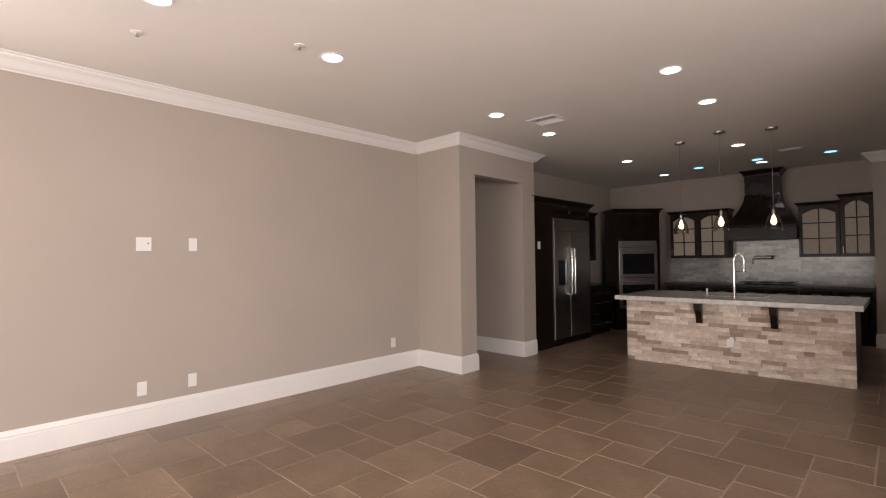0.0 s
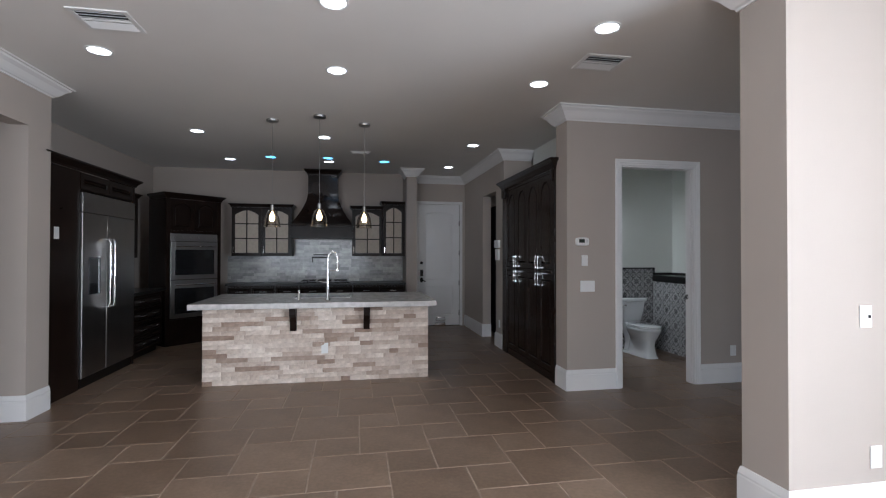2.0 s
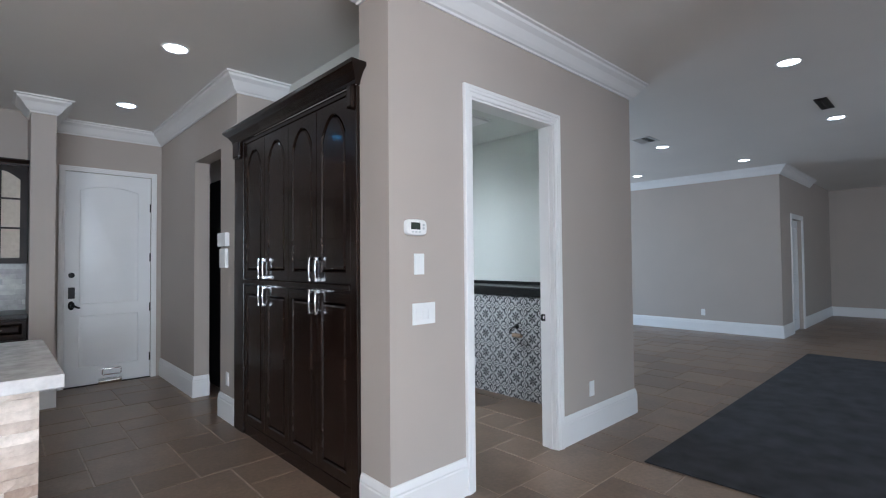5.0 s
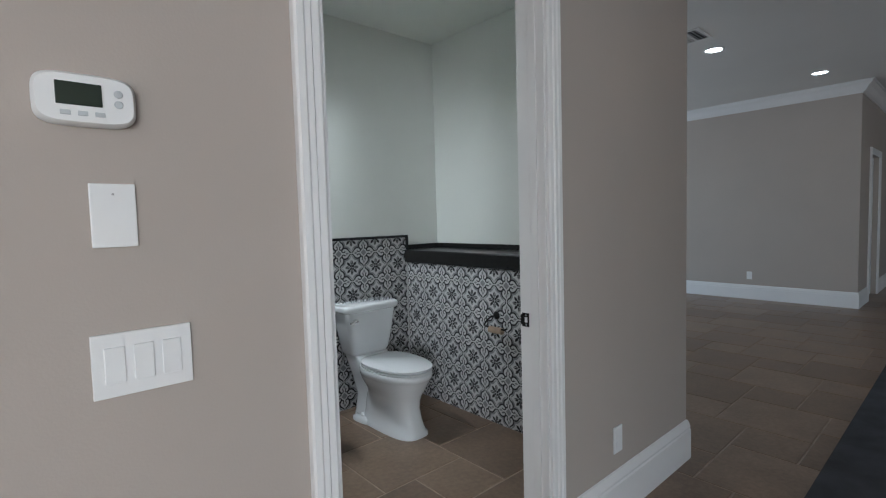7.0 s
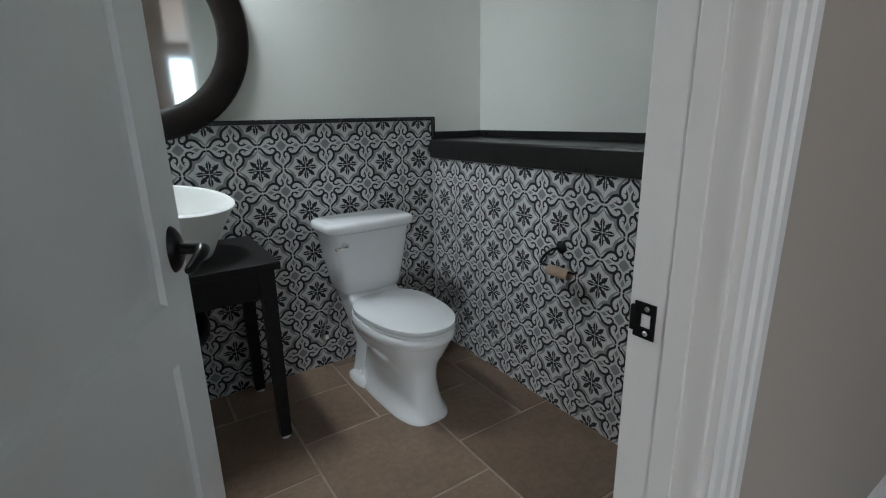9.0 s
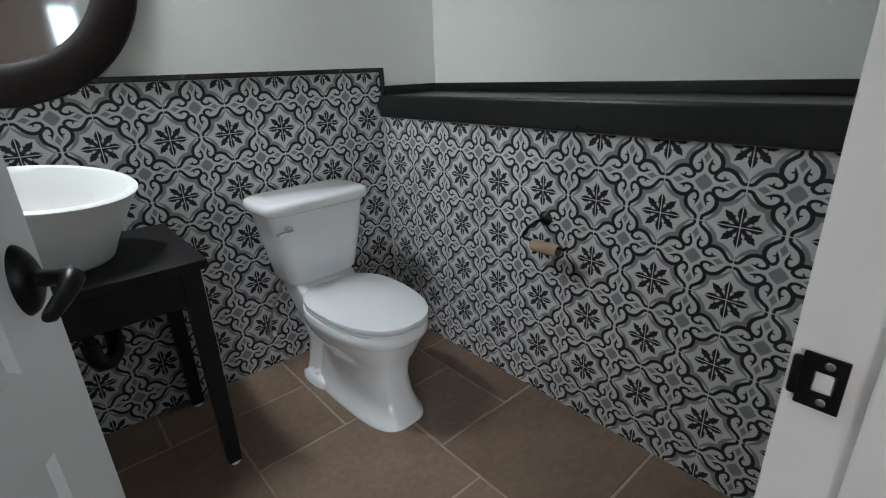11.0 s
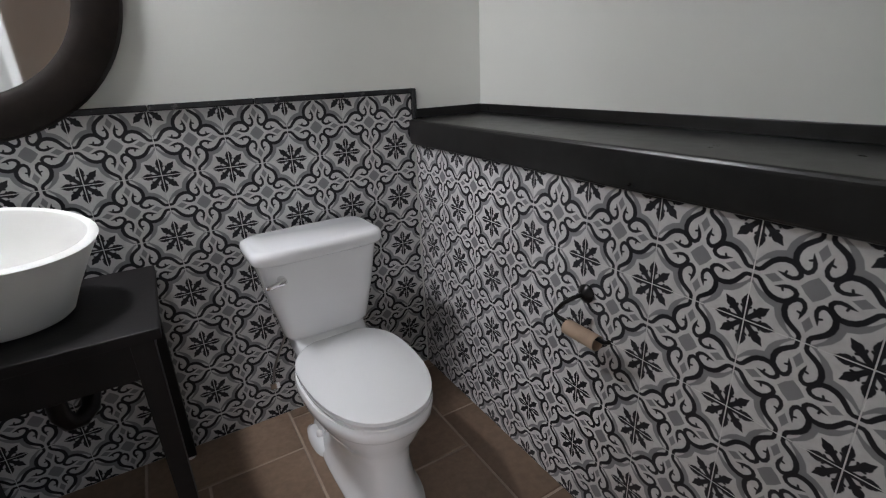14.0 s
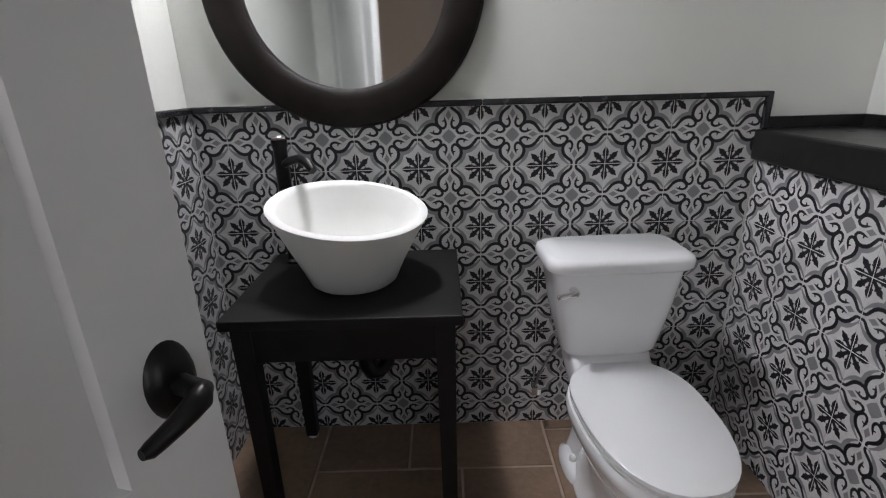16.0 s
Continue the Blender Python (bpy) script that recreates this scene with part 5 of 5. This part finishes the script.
def pendant(at, label):
    t = thing("pendant_light", label, "pendant light", at, 0, "pendant lights over the island")
    d = at[2] - 1.73
    smooth(part("canopy", lathe(((0, 0), (0.068, 0), (0.068, -0.02), (0.064, -0.026), (0.012, -0.028), (0, -0.03)), 28), STEEL, t))
    part("cord", tube([(0, 0, -0.028), (0, 0, -d + 0.25)], 0.0025, 6), STEEL, t)
    smooth(part("socket", lathe(((0.006, -d + 0.26), (0.018, -d + 0.25), (0.02, -d + 0.19), (0.0, -d + 0.185)), 18), STEEL, t))
    sh = part("shade", lathe(((0.022, -d + 0.20), (0.05, -d + 0.175), (0.078, -d + 0.11), (0.09, -d + 0.02), (0.092, -d), (0.089, -d), (0.087, -d + 0.02), (0.075, -d + 0.11), (0.048, -d + 0.172), (0.022, -d + 0.197)), 32), SHADEGLASS, t, "clear glass bell shade")
    smooth(sh, 60)
    sh.visible_shadow = False
    smooth(part("bulb", lathe(((0, -d + 0.185), (0.012, -d + 0.17), (0.03, -d + 0.115), (0.032, -d + 0.095), (0.022, -d + 0.07), (0, -d + 0.06)), 20), FILAMENT, t, "warm lit bulb"), 60)
    return t


for x, y in ((-1.965, 6.98), (-1.42, 6.72), (-0.92, 6.98)):
    pendant((x, y, H), "clear glass pendant light with a warm bulb")

# ---- entry door ----
ed = thing("door_entry", "white painted two-panel entry door, closed", "door", (0.216, 10.632, 0), 0, kind="structure")
smooth(part("door_leaf", panel_slab(0.826, 2.405, 0.045, ((0.13, 0.70, 0.20, 0.78, 0.0), (0.13, 0.70, 0.91, 2.26, 0.05)), 0.045), DOORWHITE, ed), 25).location = (0, 0, 0.010)
lever_set(ed, 0.062, 0.912, 0.0, -1, 1)
part("keypad", boxes((0.032, -0.022, 0.99, 0.092, 0.0, 1.115), bevel=0.006), BLACKMETAL, ed, "black keypad lock")
smooth(part("deadbolt", lathe(((0.03, 0), (0.028, 0.012), (0, 0.02)), 20), BLACKMETAL, ed)).matrix_local = Matrix.Translation((0.062, 0, 1.25)) @ Matrix.Rotation(radians(90), 4, "X")
for z in (0.25, 0.85, 1.45, 2.05):
    part("hinge", boxes((0.816, -0.008, z - 0.05, 0.830, 0.004, z + 0.05), bevel=0.002), BLACKMETAL, ed, "black butt hinge")
part("threshold", boxes((0.0, -0.03, 0.0, 0.828, 0.04, 0.009), bevel=0.003), BLACKWOOD, ed, "dark door threshold")
dg = thing("door_brace", "chrome foot brace bracket at the door's base", "door brace", (0.645, 10.60, 0.001))
smooth(part("upper_loop", tube([(-0.07, 0, 0.17), (0.09, 0, 0.17), (0.10, 0, 0.16), (0.10, 0, 0.11), (0.09, 0, 0.10), (-0.07, 0, 0.10), (-0.08, 0, 0.11), (-0.08, 0, 0.16)], 0.008, 8, True), CHROME, dg), 60)
smooth(part("roller", tube([(-0.12, -0.01, 0.035), (0.10, -0.01, 0.035)], 0.034, 16), CHROME, dg), 40)

# ---- far room ----
RUG = surface("charcoal_carpet", (0.045, 0.045, 0.050), 0.95, vary=0.4, scale=5, grain=220, relief=0.6)
rug = tagged(part("area_rug", boxes((2.88, 3.72, 0.0005, 8.13, 5.37, 0.012), bevel=0.004), RUG), "dark charcoal low-pile area rug on the tiles", "rug")
fd = thing("door_far", "white panelled door at the far doorway", "door", (10.305, 6.0, 0), 0, kind="structure")
part("door_leaf", panel_slab(0.79, 2.09, 0.04, ((0.12, 0.67, 0.2, 0.9, 0.0), (0.12, 0.67, 1.05, 1.95, 0.0))), DOORWHITE, fd)
ch = thing("chandelier", "dark iron chandelier with lit candle bulbs", "chandelier", (5.95, 7.35, H))
smooth(part("canopy", lathe(((0, 0), (0.07, 0), (0.065, -0.02), (0, -0.035)), 24), BLACKMETAL, ch))
part("rod", tube([(0, 0, -0.03), (0, 0, -0.75)], 0.006, 8), BLACKMETAL, ch)
smooth(part("hub", lathe(((0, -0.5), (0.02, -0.52), (0.03, -0.62), (0.015, -0.7), (0.04, -0.76), (0.0, -0.82)), 16), BLACKMETAL, ch), 60)
for k in range(6):
    a = math.pi * k / 3
    c, s = math.cos(a), math.sin(a)
    arm_ = part("arm", tube([(0.02 * c, 0.02 * s, -0.72), (0.1 * c, 0.1 * s, -0.79), (0.2 * c, 0.2 * s, -0.77), (0.25 * c, 0.25 * s, -0.7), (0.25 * c, 0.25 * s, -0.66)], 0.007, 8), BLACKMETAL, ch)
    smooth(arm_, 60)
    part("candle", tube([(0.25 * c, 0.25 * s, -0.66), (0.25 * c, 0.25 * s, -0.59)], 0.011, 10), PLASTIC, arm_)
    smooth(part("bulb", tube([(0.25 * c, 0.25 * s, -0.59), (0.25 * c, 0.25 * s, -0.56), (0.25 * c, 0.25 * s, -0.52)], [0.012, 0.02, 0.004], 10), LED, arm_, "lit candle bulb"), 60)
    part("crystal", lathe(((0, -0.80), (0.012, -0.815), (0, -0.845)), 8), CHROME, arm_).location = (0.2 * c, 0.2 * s, -0.02)

# ---- floor tiles, island stones ----
def slab_mesh(name, w, d, t, bv, material):
    bm = bmesh.new()
    lo = [bm.verts.new((x, y, -t)) for x, y in ((0, 0), (w, 0), (w, d), (0, d))]
    up = [bm.verts.new((x, y, -bv)) for x, y in ((0, 0), (w, 0), (w, d), (0, d))]
    top = [bm.verts.new((x, y, 0)) for x, y in ((bv, bv), (w - bv, bv), (w - bv, d - bv), (bv, d - bv))]
    for a, b in ((lo, up), (up, top)):
        for i in range(4):
            bm.faces.new((a[i], a[(i + 1) % 4], b[(i + 1) % 4], b[i]))
    bm.faces.new(top)
    bmesh.ops.recalc_face_normals(bm, faces=bm.faces)
    me = bpy.data.meshes.new(name)
    bm.to_mesh(me)
    bm.free()
    me.materials.append(material)
    return me


BIG, SMALL, GAP = 0.51, 0.325, 0.004
floor_ob = bpy.data.objects["floor"]
meshes = {s: slab_mesh("floor_tile", s - 2 * GAP, s - 2 * GAP, 0.009, 0.003, FLOORTILE) for s in (BIG, SMALL)}
rest = []
for i in range(-40, 60):
    for j in range(-40, 60):
        bx, by = -0.806 + i * BIG + j * SMALL, 3.85 - i * SMALL + j * BIG
        for x, y, s in ((bx, by, BIG), (bx, by + BIG, SMALL)):
            if not (-6.3 < x < 14.2 and -3.2 < y < 11.8):
                continue
            if -3.3 < x < 3.5 and 2.3 < y < 7.4:
                ob = new("floor_tile", meshes[s])
                ob.parent = floor_ob
                ob.location = (x + GAP, y + GAP, 0)
            else:
                rest.append((x, y, s))
verts, faces = [], []
for x, y, s in rest:
    k = len(verts)
    a, b, bv = GAP, s - GAP, 0.003
    verts += [(x + p, y + q, -0.009) for p, q in ((a, a), (b, a), (b, b), (a, b))]
    verts += [(x + p, y + q, -bv) for p, q in ((a, a), (b, a), (b, b), (a, b))]
    verts += [(x + p, y + q, 0) for p, q in ((a + bv, a + bv), (b - bv, a + bv), (b - bv, b - bv), (a + bv, b - bv))]
    for o in (0, 4):
        faces += [(k + o + i, k + o + (i + 1) % 4, k + o + 4 + (i + 1) % 4, k + o + 4 + i) for i in range(4)]
    faces.append((k + 8, k + 9, k + 10, k + 11))
me = bpy.data.meshes.new("floor_tiles")
me.from_pydata(verts, [], faces)
me.materials.append(FLOORTILE)
rest_ob = tagged(new("floor_tiles", me), kind="stuff")
rest_ob.parent = floor_ob

rng = random.Random(11)
stones = {}
for w in (0.10, 0.14, 0.19, 0.25, 0.32):
    for v in range(2):
        bm = bmesh.new()
        nx, h = 5, 0.0485
        grid = [[bm.verts.new((w * i / nx, -rng.uniform(0.010, 0.022) if 0 < i < nx else -0.008, h * k / 2)) for i in range(nx + 1)] for k in range(3)]
        backs = [[bm.verts.new((w * i / nx, 0.0, h * k / 2)) for i in (0, nx)] for k in (0, 2)]
        for k in range(2):
            for i in range(nx):
                bm.faces.new((grid[k][i], grid[k][i + 1], grid[k + 1][i + 1], grid[k + 1][i]))
        bm.faces.new([backs[0][0]] + grid[0][::1] + [backs[0][1]])
        bm.faces.new([backs[1][1]] + grid[2][::-1] + [backs[1][0]])
        bm.faces.new((backs[0][0], grid[0][0], grid[1][0], grid[2][0], backs[1][0]))
        bm.faces.new((backs[0][1], backs[1][1], grid[2][nx], grid[1][nx], grid[0][nx]))
        bmesh.ops.recalc_face_normals(bm, faces=bm.faces)
        m_ = bpy.data.meshes.new("ledger_stone")
        bm.to_mesh(m_)
        bm.free()
        m_.materials.append(LEDGER)
        stones[w, v] = m_
widths = sorted({k[0] for k in stones})
for j in range(17):
    x = -1.222
    while x < 1.222 - 0.02:
        left = 1.222 - x
        fits = [w for w in widths if w <= left + 1e-6]
        if not fits:
            break
        w = rng.choice(fits)
        if 0 < left - w < 0.10:
            w = max(f for f in fits if f <= left)
        ob = new("ledger_stone", stones[w, rng.randrange(2)])
        ob.parent = front
        ob.location = (x, rng.uniform(-0.001, 0.004), 0.001 + j * 0.0487)
        ob.scale = (1.0 if left - w > 0.09 else left / w, 1, 1)
        x += w + 0.001 if ob.scale[0] == 1.0 else left
